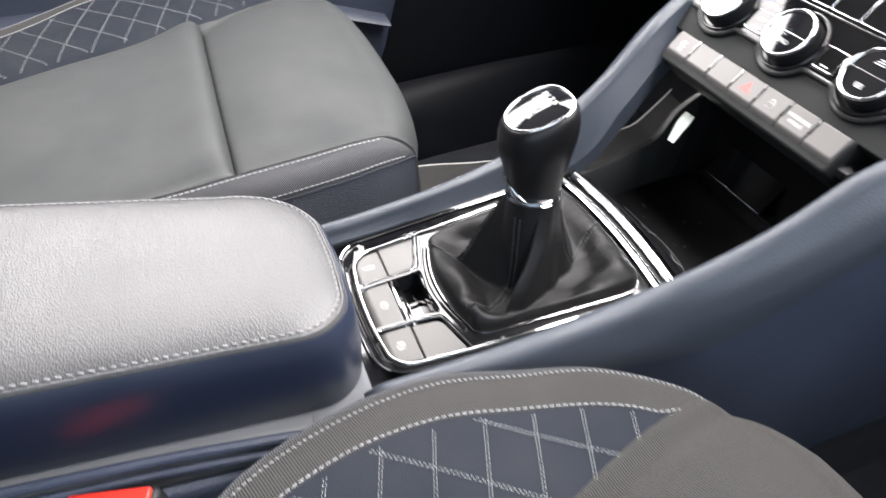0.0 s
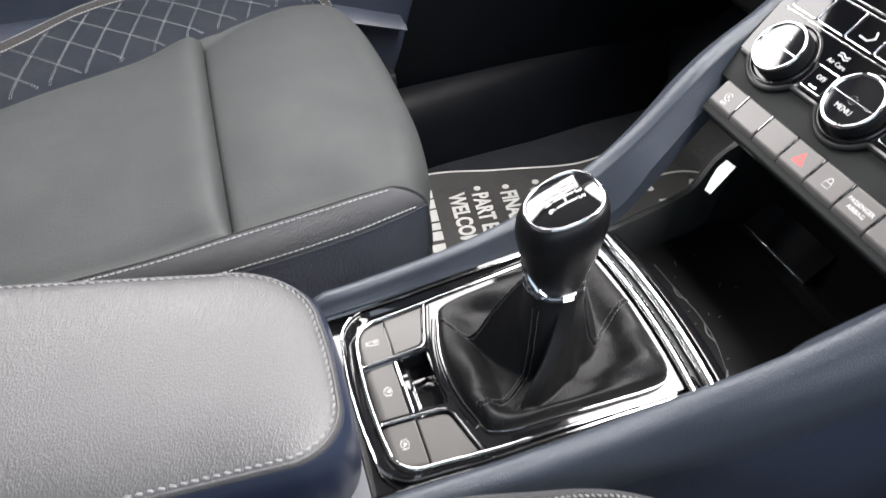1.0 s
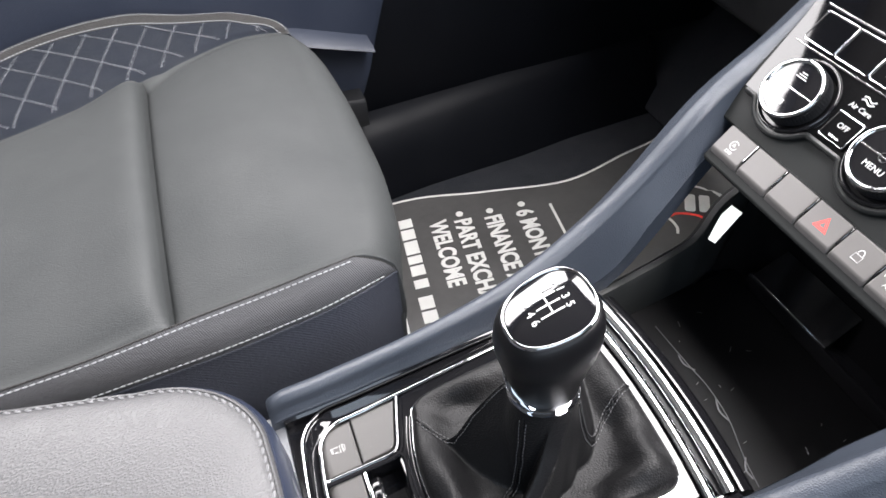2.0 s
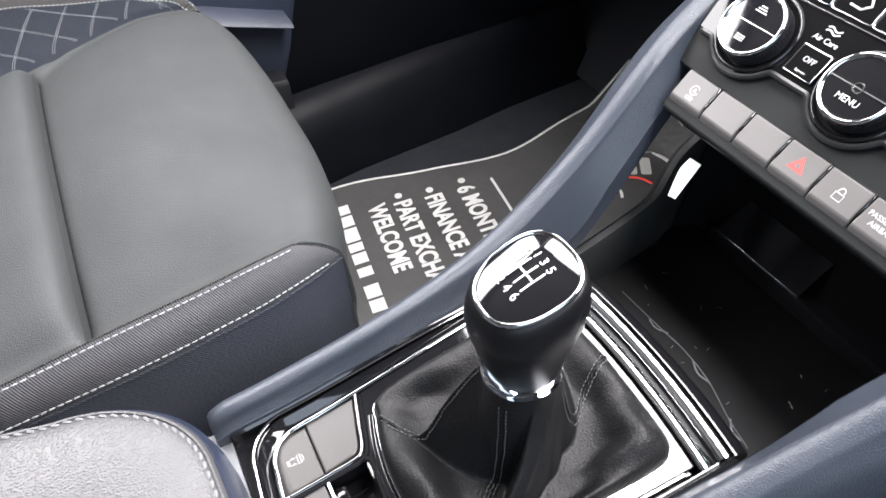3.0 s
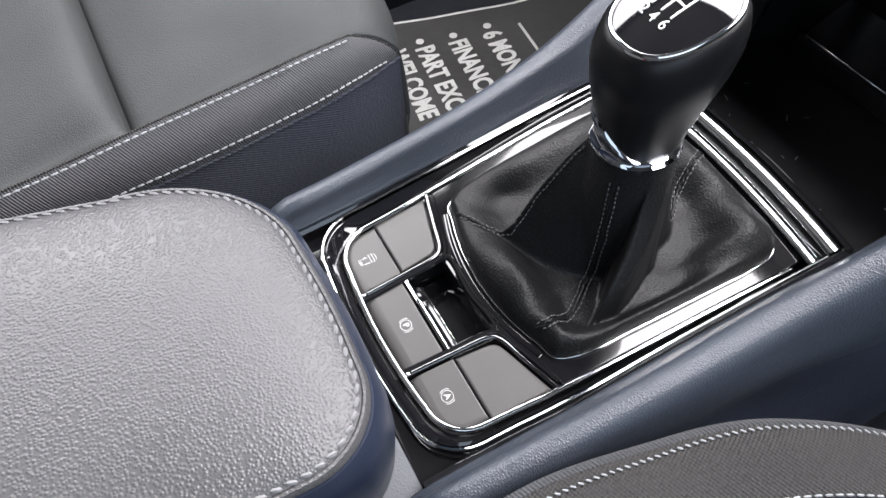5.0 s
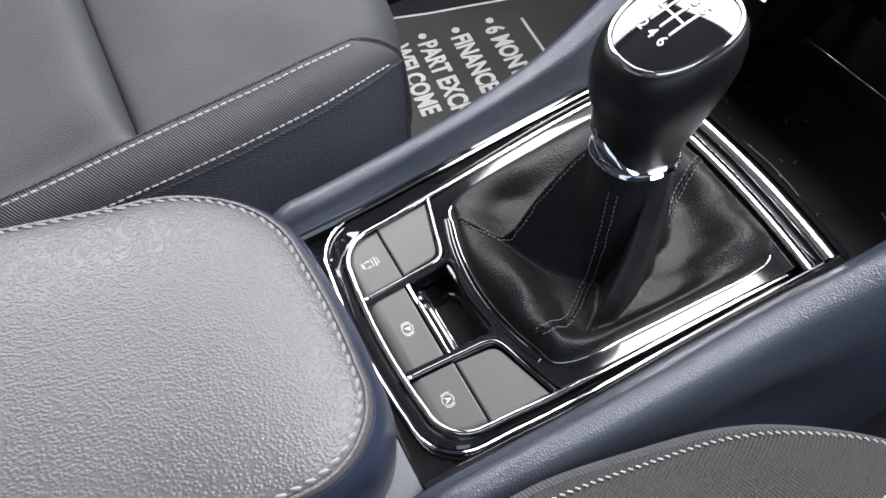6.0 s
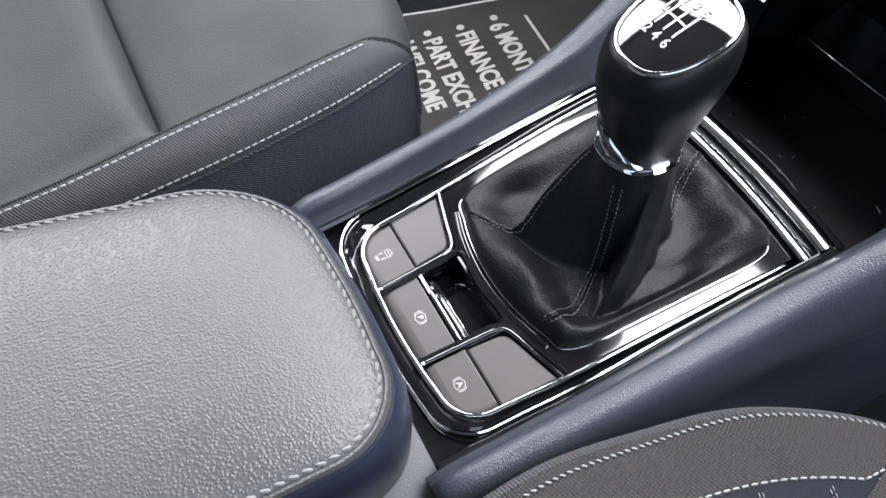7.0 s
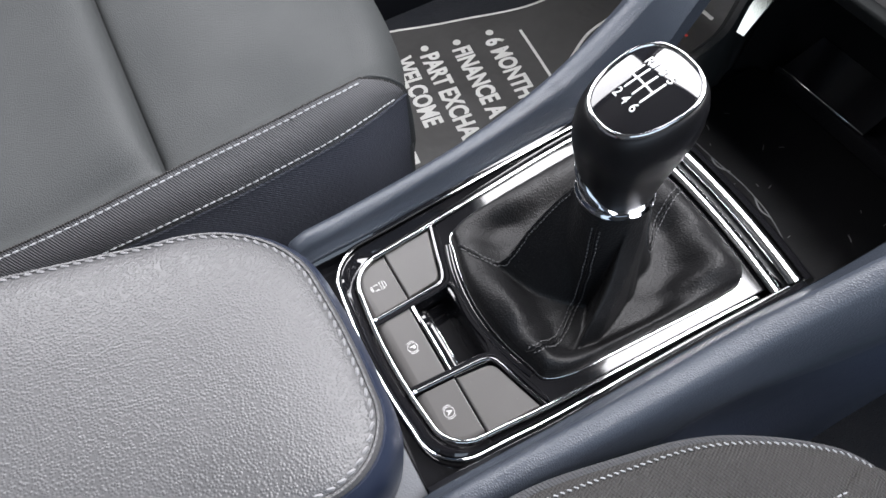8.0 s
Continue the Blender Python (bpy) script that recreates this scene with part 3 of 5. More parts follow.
for k in range(16):
    x, y, a = rng.uniform(-0.07, 0.075), rng.uniform(0.192, 0.285), rng.uniform(0, math.pi)
    q = rng.uniform(0.0008, 0.0030)
    part("tray_scratch", tube([(x - q * math.cos(a), y - q * math.sin(a), 0.3622), (x, y + 0.0003, 0.3622), (x + q * math.cos(a), y + q * math.sin(a), 0.3622)], 0.00025, 4, flat=0.4), M_SCUFF, console)

# buttons of the gear panel
ZB = ZP - 0.001


def button(pts, label, r=0.002, edge=0.0012, top=None):
    """A key; top: the outline of its raised face, where its outer edge falls away."""
    outline = offset(ccw(round_poly(pts, r, 5)), 0.0004)
    if top is None:
        return part("button", slab(outline, 0.388, ZB, edge), M_BUTTON, console, label)
    face = offset(ccw(round_poly(top, r, 5)), 0.0006)
    body = loft([[(*p, 0.388) for p in outline], [(*p, ZB - 0.0030) for p in outline], [((p[0] * 3 + q[0]) / 4, (p[1] * 3 + q[1]) / 4, ZB - 0.0016) for p, q in zip(outline, face)],
                 [((p[0] + q[0] * 2) / 3, (p[1] + q[1] * 2) / 3, ZB - 0.0005) for p, q in zip(outline, face)], [(*p, ZB - 0.0001) for p in face], [(*p, ZB) for p in shrink(face, 0.0006)]])
    return part("button", body, M_BUTTON, console, label)


def mirrored(pts):
    return [(-p[0], *p[1:]) for p in pts]


B_OUT = [(-0.0635, -0.0330, 0.0005), (-0.0635, -0.0580, 0.022), (-0.0265, -0.0580, 0.002), (-0.0275, -0.0330, 0.0005)]
B_IN = [(-0.0655, -0.0002, 0.0005), (-0.0640, -0.0330, 0.0005), (-0.0282, -0.0330, 0.0005), (-0.0305, -0.0105, 0.008)]
T_OUT = [(-0.0612, -0.0332, 0.0005), (-0.0590, -0.0530, 0.018), (-0.0268, -0.0530, 0.002), (-0.0277, -0.0332, 0.0005)]
off_button = button(B_OUT, "grey button with a white traction control symbol", top=T_OUT)
button(B_IN, "blank grey button")
hold_button = button(mirrored(B_OUT), "grey button with a white A symbol", top=mirrored(T_OUT))
button(mirrored(B_IN), "blank grey button")
park_button = button([(-0.0232, -0.0580, 0.002), (0.0232, -0.0580, 0.002), (0.0232, -0.0352, 0.0006), (-0.0232, -0.0352, 0.0006)], "grey parking brake button", top=[(-0.0230, -0.0530, 0.002), (0.0230, -0.0530, 0.002), (0.0230, -0.0354, 0.0006), (-0.0230, -0.0354, 0.0006)])
for s in (-1, 1):
    path = smooth_path([(s * 0.0249, -0.0575, ZP), (s * 0.0254, -0.045, ZP), (s * 0.0262, -0.028, ZP), (s * 0.0272, -0.0145, ZP), (s * 0.0312, -0.0085, ZP), (s * 0.046, -0.0040, ZP), (s * 0.0660, 0.0018, ZP)], 8)
    part("button_divider", tube(path, 0.0013, 10, flat=0.9), M_EDGE, console, "slim dark chrome divider")
    part("divider_end", tube([path[0] + Vector((0, -0.0012, 0.0006)), path[2] + Vector((0, 0, 0.0006))], 0.0012, 6, flat=0.5), M_CHROME, console, "small chrome end piece")
    lip = [p + Vector((-s * 0.0022, 0.0022 if k > 16 else 0, -0.0006)) for k, p in enumerate(path)]
    part("divider_bed", tube(lip, 0.0016, 6, flat=0.8), M_GLOSS, console)
# recess beside the parking brake
part("finger_recess", slab([(-0.0232, -0.0335), (0.0232, -0.0335), (0.0262, -0.0095), (-0.0262, -0.0095)], 0.365, 0.3800, 0.001), M_GLOSS, console, "gloss black finger recess")
part("recess_ridge", box(-0.0225, -0.0335, 0.370, 0.0235, -0.0262, 0.3880, 0.0012, 2), M_GLOSS, console)
part("plate_lip", tube(smooth_path([(x, -0.0044 + 0.010 * (x / 0.05) ** 2, ZP) for x in (-0.048, -0.036, -0.024, -0.012, 0.0, 0.012, 0.024, 0.036, 0.048)], 3), 0.0024, 10, flat=0.45), M_GLOSS, console, "rounded gloss black lip behind the gaiter")
part("recess_line", tube([(-0.0215, -0.0258, 0.3876), (0.0225, -0.0258, 0.3876)], 0.0004, 5), M_SATIN, console)
part("recess_wall", box(-0.0262, -0.0100, 0.370, 0.0262, -0.0070, 0.3985, 0.0010, 2), M_GLOSS, console)
part("recess_bar", box(-0.0228, -0.0344, 0.388, 0.0228, -0.0322, ZP - 0.0002, 0.0007), M_CHROME, console, "narrow chrome bar")
part("recess_rim", tube(smooth_path([(-0.026, -0.0085, ZP - 0.001), (-0.02, -0.0065, ZP - 0.001), (0.0, -0.0085, ZP - 0.001), (0.02, -0.0065, ZP - 0.001), (0.026, -0.0085, ZP - 0.001)], 4), 0.0016, 6), M_GLOSS, console)


# printed symbols: reading along the lever panel
def ring_print(cx, cy, r, w, z, a0=0, a1=360, n=24):
    pts = [(cx + r * math.cos(radians(a0 + (a1 - a0) * k / n)), cy + r * math.sin(radians(a0 + (a1 - a0) * k / n)), z) for k in range(n + 1)]
    return tube(pts[:-1] if a1 - a0 == 360 else pts, w, 5, closed=a1 - a0 == 360, flat=0.25)


ZS = ZB + 0.0001
for x, ch, holder in ((0.0005, "P", park_button), (0.0435, "A", hold_button)):
    sy = -0.0452
    marks = join(ring_print(x, sy, 0.0029, 0.00014, ZS), ring_print(x, sy, 0.0038, 0.00014, ZS, 140, 220, 10), ring_print(x, sy, 0.0038, 0.00014, ZS, -40, 40, 10),
                 lettering(ch, 0.0044, Matrix.Translation((x, sy, ZS)), align="CENTER"))
    part("symbol", marks, M_INK, holder, "white printed symbol")
sx, sy = -0.0445, -0.0452
hull = [(-0.0027, -0.0009), (-0.0028, 0.0008), (0.0028, 0.0008), (0.0027, -0.0009)]
roof = [(-0.0024, 0.0008), (-0.0016, 0.0024), (0.0016, 0.0024), (0.0024, 0.0008)]
marks = [tube([(sx + a, sy + b + 0.0022, ZS) for a, b in q], 0.00016, 5, closed=True, flat=0.3) for q in (hull, roof)]
for s in (-1, 1):
    marks.append(tube(smooth_path([(sx + s * 0.0019 + a, sy + b, ZS) for a, b in ((0, 0.0001), (0.0006, -0.0005), (-0.0004, -0.0012), (0.0005, -0.0020), (-0.0002, -0.0027))], 4), 0.00016, 5, flat=0.3))
marks.append(lettering("OFF", 0.0023, Matrix.Translation((sx, sy - 0.0044, ZS)), align="CENTER"))
marks = join(*marks)
part("symbol", marks, M_INK, off_button, "white printed symbol")
local(console, (0, 0.1, 0.1))

# ---- gear lever ----
lever = thing("gear_lever", "black leather gear knob with chrome-ringed cap and black leather gaiter", "gear lever", (0.003, 0.075, 0.40))


def frame_outline(grow=0.0):
    """The gaiter's rim: narrower and bowed towards the buttons."""
    g = grow
    pts = []
    for x in np.linspace(-0.044, 0.044, 11):
        pts.append((float(x), -0.0012 - g + 0.010 * (x / 0.05) ** 2))
    pts += [(0.052, 0.0085), (0.0565 + g * 0.7, 0.0165 - g * 0.3), (0.0590 + g, 0.030)]
    for y in np.linspace(0.045, 0.120, 7):
        pts.append((0.0588 + (float(y) - 0.03) * 0.045 + g, float(y)))
    pts += [(0.0622 + g * 0.8, 0.134), (0.0590 + g * 0.6, 0.1405 + g * 0.5), (0.053, 0.1435 + g)]
    for x in np.linspace(0.040, -0.040, 9):
        pts.append((float(x), 0.1462 - 0.95 * x * x + g))
    pts += [(-0.054, 0.1435 + g), (-0.0610 - g * 0.6, 0.1405 + g * 0.5), (-0.0650 - g * 0.8, 0.134)]
    for y in np.linspace(0.120, 0.045, 7):
        pts.append((-0.0590 - (float(y) - 0.03) * 0.073 - g, float(y)))
    pts += [(-0.0590 - g, 0.030), (-0.0565 - g * 0.7, 0.0165 - g * 0.3), (-0.052, 0.0085)]
    return [(p.x, p.y) for p in smooth_path([(x, y, 0) for x, y in pts], 3, closed=True)]


rim = ccw(frame_outline())
part("gaiter_rim", band(offset(rim, -0.0006), offset(rim, 0.0003), 0.394, ZP + 0.0008), M_CHROME, lever, "thin chrome gaiter rim")

COL = Vector((0.007, 0.0755, 0.474))
N = 264

# ridges of the leather: their angle from rim to neck, their height, the steepness of their two sides and half the width of their crest
RIDGES = (
    (((0, -2.20), (0.30, -2.02), (0.45, -1.99), (0.65, -2.10), (1, -2.30)), ((0, -0.004), (0.25, 0.004), (0.42, 0.0125), (0.66, 0.037), (1, 0.074)), 2.6, 1.25, 0.0),
    (((0, -0.72), (0.28, -0.68), (0.69, -0.36), (0.90, -0.08), (1, 0.20)), ((0, -0.012), (0.20, -0.002), (0.27, 0.008), (0.36, 0.021), (0.60, 0.038), (0.80, 0.052), (0.92, 0.064), (1, 0.074)), 5.0, 6.0, 0.0055),
    (((0, 2.35), (1, 2.30)), ((0, -0.004), (0.30, 0.006), (0.66, 0.034), (1, 0.074)), 1.2, 1.2, 0.0),
)
# cushions between the ridges: angle, spread, height, how far in
PUFFS = ((-1.55, 0.42, 0.0135, 0.24, 0.20), (-2.75, 0.30, 0.0045, 0.22, 0.16), (0.92, 0.36, 0.0150, 0.30, 0.20), (1.75, 0.45, 0.0080, 0.25, 0.20), (2.90, 0.45, 0.0070, 0.25, 0.20), (-1.02, 0.14, 0.0050, 0.12, 0.10))
# sunken folds: angle at the rim and at the neck, width, depth, how far in
FOLDS = ((0.52, 0.50, 0.24, 0.0160, 0.72, 0.17), (-0.96, -0.94, 0.15, 0.0100, 0.50, 0.20), (-1.26, -1.16, 0.06, 0.0022, 0.24, 0.14), (-2.52, -2.46, 0.16, 0.0085, 0.42, 0.16), (1.62, 1.20, 0.13, 0.0045, 0.55, 0.22))


def turn(a):
    return (a + math.pi) % (2 * math.pi) - math.pi


def gaiter_ring(f):
    """A ring of the gaiter: f = 0 at the rim, 1 at the collar; tent ridges climb to the neck, the leather sags between them."""
    out = []
    high = COL.z - ZP
    for bx, by in resample_closed(rim, N):
        ang = math.atan2(by - COL.y, bx - COL.x)
        c, s = math.cos(ang), math.sin(ang)
        cx, cy = COL.x + 0.0178 * c, COL.y + 0.0188 * s
        x, y = bx + (cx - bx) * f, by + (cy - by) * f
        r = math.hypot(x - COL.x, y - COL.y)
        n = noise.noise(Vector((x * 60, y * 60, 1.7)))
        n2 = noise.noise(Vector((x * 170, y * 170, 4.2)))
        narrow = math.exp(-((turn(ang + 0.20) / 0.72) ** 4))
        z = (0.0092 + 0.0030 * narrow) * (1 - math.exp(-f / 0.026)) * math.exp(-((f / (0.34 - 0.17 * narrow)) ** (2 + narrow)))
        for a0, sp, amp, at, w in PUFFS:
            z += amp * math.exp(-((turn(ang - a0) / sp) ** 2) - ((f - at) / w) ** 2)
        for a0, a1, w, depth, at, span in FOLDS:
            z -= depth * math.exp(-((abs(turn(ang - a0 - (a1 - a0) * f)) / w) ** 1.4) - ((f - at) / span) ** 2)
        soft = 0.0034
        steep = 5.5 + 5.0 * math.exp(-((turn(ang - 0.62) / 0.42) ** 2))
        sheets = [high - (r - 0.0185) * (steep + 1.0 * n)]
        for path, crest, left, right, half in RIDGES:
            d = turn(ang - ease(f, path))
            sheets.append(ease(f, crest) - (right if d > 0 else left) * max(0.0, abs(d) * r - half))
        for h in sheets:
            # rounded union of the sheets
            m = max(soft - abs(h - z), 0.0) / soft
            z = max(h, z) + m * m * soft * 0.25
        # the tuck beside the blade of leather towards the driver
        tuck = turn(ang - ease(f, RIDGES[1][0])) * r + RIDGES[1][4] + 0.0030
        z -= 0.012 * math.exp(-((tuck / 0.0028) ** 2) - ((f - 0.52) / 0.26) ** 4)
        z = min(z, high * (1.0 if f > 0.999 else 1.02)) + (0.0007 * n + 0.0004 * n2) * math.sin(math.pi * f) ** 0.6
        if f > 0.999:
            z = high
        z = 0.0006 + (z + math.sqrt(z * z + 0.00001)) / 2 if f > 0.01 else 0.0006
        out.append((x, y, ZP - 0.0005 + z))
    return out


def resample_closed(pts, n):
    P = [Vector((*p, 0)) for p in pts + pts[:1]]
    total = sum((b - a).length for a, b in zip(P, P[1:]))
    out = resample(P, total / n * 0.99999)[:n]
    return [(p.x, p.y) for p in out]


FS = [0, 0.006, 0.015, 0.028, 0.045, 0.065, 0.09] + [0.115 + 0.0205 * k for k in range(43)] + [0.99, 1.0]
rings = [gaiter_ring(f) for f in FS]
gaiter = part("gaiter", loft(rings, True, False), M_BOOT, lever, "creased black leather gaiter", sharp=80)


def seam_line(path, f0, shift=0.0):
    """A line up the gaiter along a seam, a little to one side of it."""
    line = []
    for f, ring in zip(FS, rings):
        if f < f0 or f > 0.985:
            continue
        want = ease(f, path)
        best = min(ring, key=lambda q: abs(turn(math.atan2(q[1] - COL.y, q[0] - COL.x) - want - shift / math.hypot(q[0] - COL.x, q[1] - COL.y))))
        line.append(Vector(best) + Vector((0, 0, 0.0004)))
    return smooth_path(line, 2)


SEAMS = (RIDGES[0][0], ((0, -1.17), (0.10, -1.08), (0.50, -0.98), (0.70, -1.0), (0.85, -0.97), (1, -1.07)), ((0, 1.76), (0.5, 1.59), (0.8, 1.18), (1, 0.95)), RIDGES[2][0])
for path in SEAMS:
    for d in (-0.0020, 0.0020):
        part("seam", stitches(seam_line(path, 0.03, d), 0.0030, 0.0023, 0.00036), M_BTHREAD, gaiter, "black seam stitching")
    part("seam_ridge", tube(seam_line(path, 0.02), 0.0007, 5), M_BOOT, gaiter)


# knob: squarish plan, widest below the cap, narrowing to the collar
def knob_ring(z, cx, cy, rx, ry, tilt, p=2.5, n=64):
    out = []
    for k in range(n):
        a = 2 * math.pi * k / n
        c, s = math.cos(a), math.sin(a)
        x = rx * math.copysign(abs(c) ** (2 / p), c)
        y = ry * math.copysign(abs(s) ** (2 / p), s)
        x *= 1 + 0.10 * (y / ry)
        out.append((cx + x, cy + y, z + tilt * y))
    return out


KN = [(0.4765, 0.007, 0.0745, 0.0168, 0.0174, 0.08), (0.486, 0.007, 0.0746, 0.0178, 0.0184, 0.10), (0.496, 0.0068, 0.0747, 0.0198, 0.0206, 0.12), (0.507, 0.0066, 0.0750, 0.0222, 0.0232, 0.16), (0.517, 0.0066, 0.0753, 0.0240, 0.0254, 0.2),
      (0.526, 0.0066, 0.0756, 0.0248, 0.0265, 0.24), (0.533, 0.0066, 0.0758, 0.0243, 0.0262, 0.27), (0.5385, 0.0066, 0.0759, 0.0230, 0.0250, 0.28), (0.5420, 0.0066, 0.0760, 0.0209, 0.0230, 0.29), (0.5426, 0.0066, 0.0760, 0.0186, 0.0208, 0.29)]
KS = []
for i in range(len(KN) - 1):
    for t in (0, 0.5):
        KS.append([a + (b - a) * t for a, b in zip(KN[i], KN[i + 1])])
KS.append(KN[-1])
part("knob", loft([knob_ring(*k) for k in KS]), M_KNOB, lever, "smooth black leather knob", sharp=60)
co = knob_ring(0.5427, 0.0066, 0.0760, 0.0207, 0.0228, 0.29)
ci = knob_ring(0.5427, 0.0066, 0.0760, 0.0189, 0.0210, 0.29)
cap_ring = loft([[(x, y, z - 0.002) for x, y, z in co], co, *[[(a[0] + (b[0] - a[0]) * f, a[1] + (b[1] - a[1]) * f, a[2] + (b[2] - a[2]) * f + h) for a, b in zip(co, ci)] for f, h in ((0.2, 0.0007), (0.5, 0.0011), (0.8, 0.0009), (0.95, 0.0003))], ci, [(x, y, z - 0.002) for x, y, z in ci]], True, False)
part("cap_ring", cap_ring, M_CHROME, lever, "chrome ring round the knob's cap", sharp=80)
DOME = 0.0032
cap = part("cap", loft([knob_ring(0.5428 + DOME * (1 - q * q), 0.0066, 0.0760, 0.0188 * q, 0.0209 * q, 0.29) for q in (1, 0.97, 0.92, 0.85, 0.75, 0.62, 0.48, 0.34, 0.2, 0.1, 0.02)]), M_GLOSS, lever, "gloss black shift pattern cap", sharp=80)


def on_cap(bm):
    """Lays a flat print on the domed cap."""
    bmesh.ops.subdivide_edges(bm, edges=[e for e in bm.edges if e.calc_length() > 0.002], cuts=4)
    for v in bm.verts:
        x, y, z = v.co
        across = x / (1 + 0.10 * y / 0.0209)
        q = (abs(across / 0.0188) ** 2.5 + abs(y / 0.0209) ** 2.5) ** 0.8
        v.co = (0.0066 + x, 0.0760 + y, 0.5431 + z + DOME * (1 - q) + 0.29 * y)
    return bm


legs = []
for x in (-0.0052, 0.0, 0.0052):
    legs.append(box(x - 0.00045, -0.0062, -0.0002, x + 0.00045, 0.0062, 0.00025, 0.0001, 1))
legs.append(box(-0.0086, -0.00045, -0.0002, 0.0056, 0.00045, 0.00022, 0.0001, 1))
legs.append(box(-0.0090, -0.0002, -0.0002, -0.0082, 0.0062, 0.00022, 0.0001, 1))
for leg in legs:
    part("gate_line", on_cap(leg), M_INK, cap, "white shift gate line")
digits = []
for ch, x, y in (("R", -0.0088, 0.0088), ("1", -0.0050, 0.0088), ("3", 0.0, 0.0090), ("5", 0.0052, 0.0088), ("2", -0.0054, -0.0092), ("4", 0.0, -0.0094), ("6", 0.0054, -0.0092)):
    digits.append(lettering(ch, 0.0058, Matrix.Translation((x, y, 0.0)), 0.00022, "CENTER"))
for digit in digits:
    part("numeral", on_cap(digit), M_INK, cap, "white gear number")


def collar_wall(f, proud):
    """A ring of the collar, low towards the tray and drawn up to a plaque over the passenger's side."""
    out = []
    for k in range(72):
        a = 2 * math.pi * k / 72
        low = 0.4722 + 0.0034 * math.cos(a + 0.45)
        tall = 0.0050 + 0.0185 * max(0.0, math.cos(a + 2.15)) ** 1.6
        z = low + tall * f
        r = float(np.interp(z, [row[0] for row in KN], [row[3] for row in KN])) + proud
        out.append((0.007 + r * math.cos(a), 0.0748 + (r + 0.0007) * math.sin(a), z))
    return out


part("collar", loft([collar_wall(f, p) for f, p in ((0, 0.0004), (0.02, 0.0026), (0.16, 0.0034), (0.26, 0.0026), (0.36, 0.0016), (0.64, 0.0016), (0.74, 0.0024), (0.86, 0.0026), (0.95, 0.0016), (1.0, -0.0006))]), M_COLLAR, lever, "polished dark chrome collar", sharp=60)
local(lever, (0.003, 0.075, 0.40))

# ---- armrest ----
arm = thing("armrest", "grey grained leatherette armrest with pale edge stitching", "armrest", (-0.008, -0.30, 0.378))


def arm_outline(inset=0.0, n=14):
    """Round the pad from its rear on the driver's side to its rear on the passenger's side, which splays out."""
    x0, x1, yf = -0.0865 + inset, 0.0750 - inset, -0.0730 - inset

    def far(y):
        return x0 - 0.15 * max(0.0, -0.140 - y)

    rn, rf, rfy = max(0.006, 0.036 - inset * 0.5), max(0.008, 0.059 - inset * 0.6), max(0.008, 0.065 - inset * 0.6)
    pts = [(x1, y) for y in (-0.55, -0.45, -0.35, -0.27, -0.20, -0.15, yf - rn - 0.012)]
    for k in range(n + 1):
        a = math.pi / 2 * k / n
        pts.append((x1 - rn + rn * math.cos(a), yf - rn + rn * math.sin(a) - 0.001))
    for k in range(1, 9):
        t = k / 9
        pts.append((x1 - rn + (x0 + rf - x1 + rn) * t, yf - 0.001 + 0.0014 * math.sin(math.pi * t)))
    for k in range(n + 1):
        a = math.pi / 2 * (1 + k / n)
        pts.append((x0 + rf + rf * math.cos(a), yf - rfy + rfy * math.sin(a) - 0.001))
    start = yf - rfy - 0.004
    pts += [(far(y), y) for y in (start + (-0.55 - start) * t for t in (0.02, 0.08, 0.18, 0.30, 0.50, 0.75, 1.0))]
    return pts


def arm_top(y):
    return 0.4660 + 0.165 * (-0.085 - y)


def arm_rings(table):
    return [[(x, y, low + 0.175 * max(0.0, -0.09 - y) if dz is None else arm_top(y) + dz) for x, y in arm_outline(inset)] for inset, dz, low in table]


part("pad", loft(arm_rings(((0.0030, -0.006, 0), (0.0022, -0.0022, 0), (0.0036, -0.0006, 0), (0.0044, -0.0014, 0), (0.0058, 0.0002, 0), (0.009, 0.0018, 0), (0.015, 0.0034, 0), (0.025, 0.0048, 0), (0.040, 0.0058, 0), (0.055, 0.0060, 0)))), M_ARM, arm, "grained leatherette pad", sharp=70)
part("shell", loft(arm_rings(((0.016, None, 0.383), (0.006, None, 0.386), (0.001, None, 0.396), (-0.0018, -0.040, 0), (-0.0022, -0.020, 0), (-0.001, -0.008, 0), (0.0014, -0.0030, 0), (0.004, -0.0040, 0)))), M_SHELL, arm, "smooth dark navy side of the armrest", sharp=70)
edge = [Vector((x, y, arm_top(y) + 0.0006)) for x, y in arm_outline(0.0062)]
part("stitching", stitches(smooth_path(edge, 4), 0.0054, 0.0044, 0.00085, 0.0002, 0.3), M_ATHREAD, arm, "pale edge stitching")
seamline = [Vector((x, y, arm_top(y) - 0.0008)) for x, y in arm_outline(0.0040)]
part("piping", tube(smooth_path(seamline, 3), 0.0011, 6), M_ARM, arm)
part("base", loft([[(-0.070, y, tub_top(y) - 0.004), (0.056, y, tub_top(y) - 0.004), (0.056, y, tub_top(y) + 0.012), (-0.070, y, tub_top(y) + 0.012)] for y in (-0.092, -0.2, -0.35, -0.54)]), M_DARK, arm)
local(arm, (-0.008, -0.30, 0.378))


# ---- seats ----
YF = [(-0.640, -0.16), (-0.630, -0.11), (-0.621, -0.074), (-0.611, -0.038), (-0.594, -0.006), (-0.572, 0.022), (-0.550, 0.036), (-0.526, 0.050), (-0.503, 0.057), (-0.470, 0.061), (-0.410, 0.064), (-0.350, 0.064), (-0.276, 0.062), (-0.200, 0.050), (-0.166, 0.035), (-0.130, 0.020)]
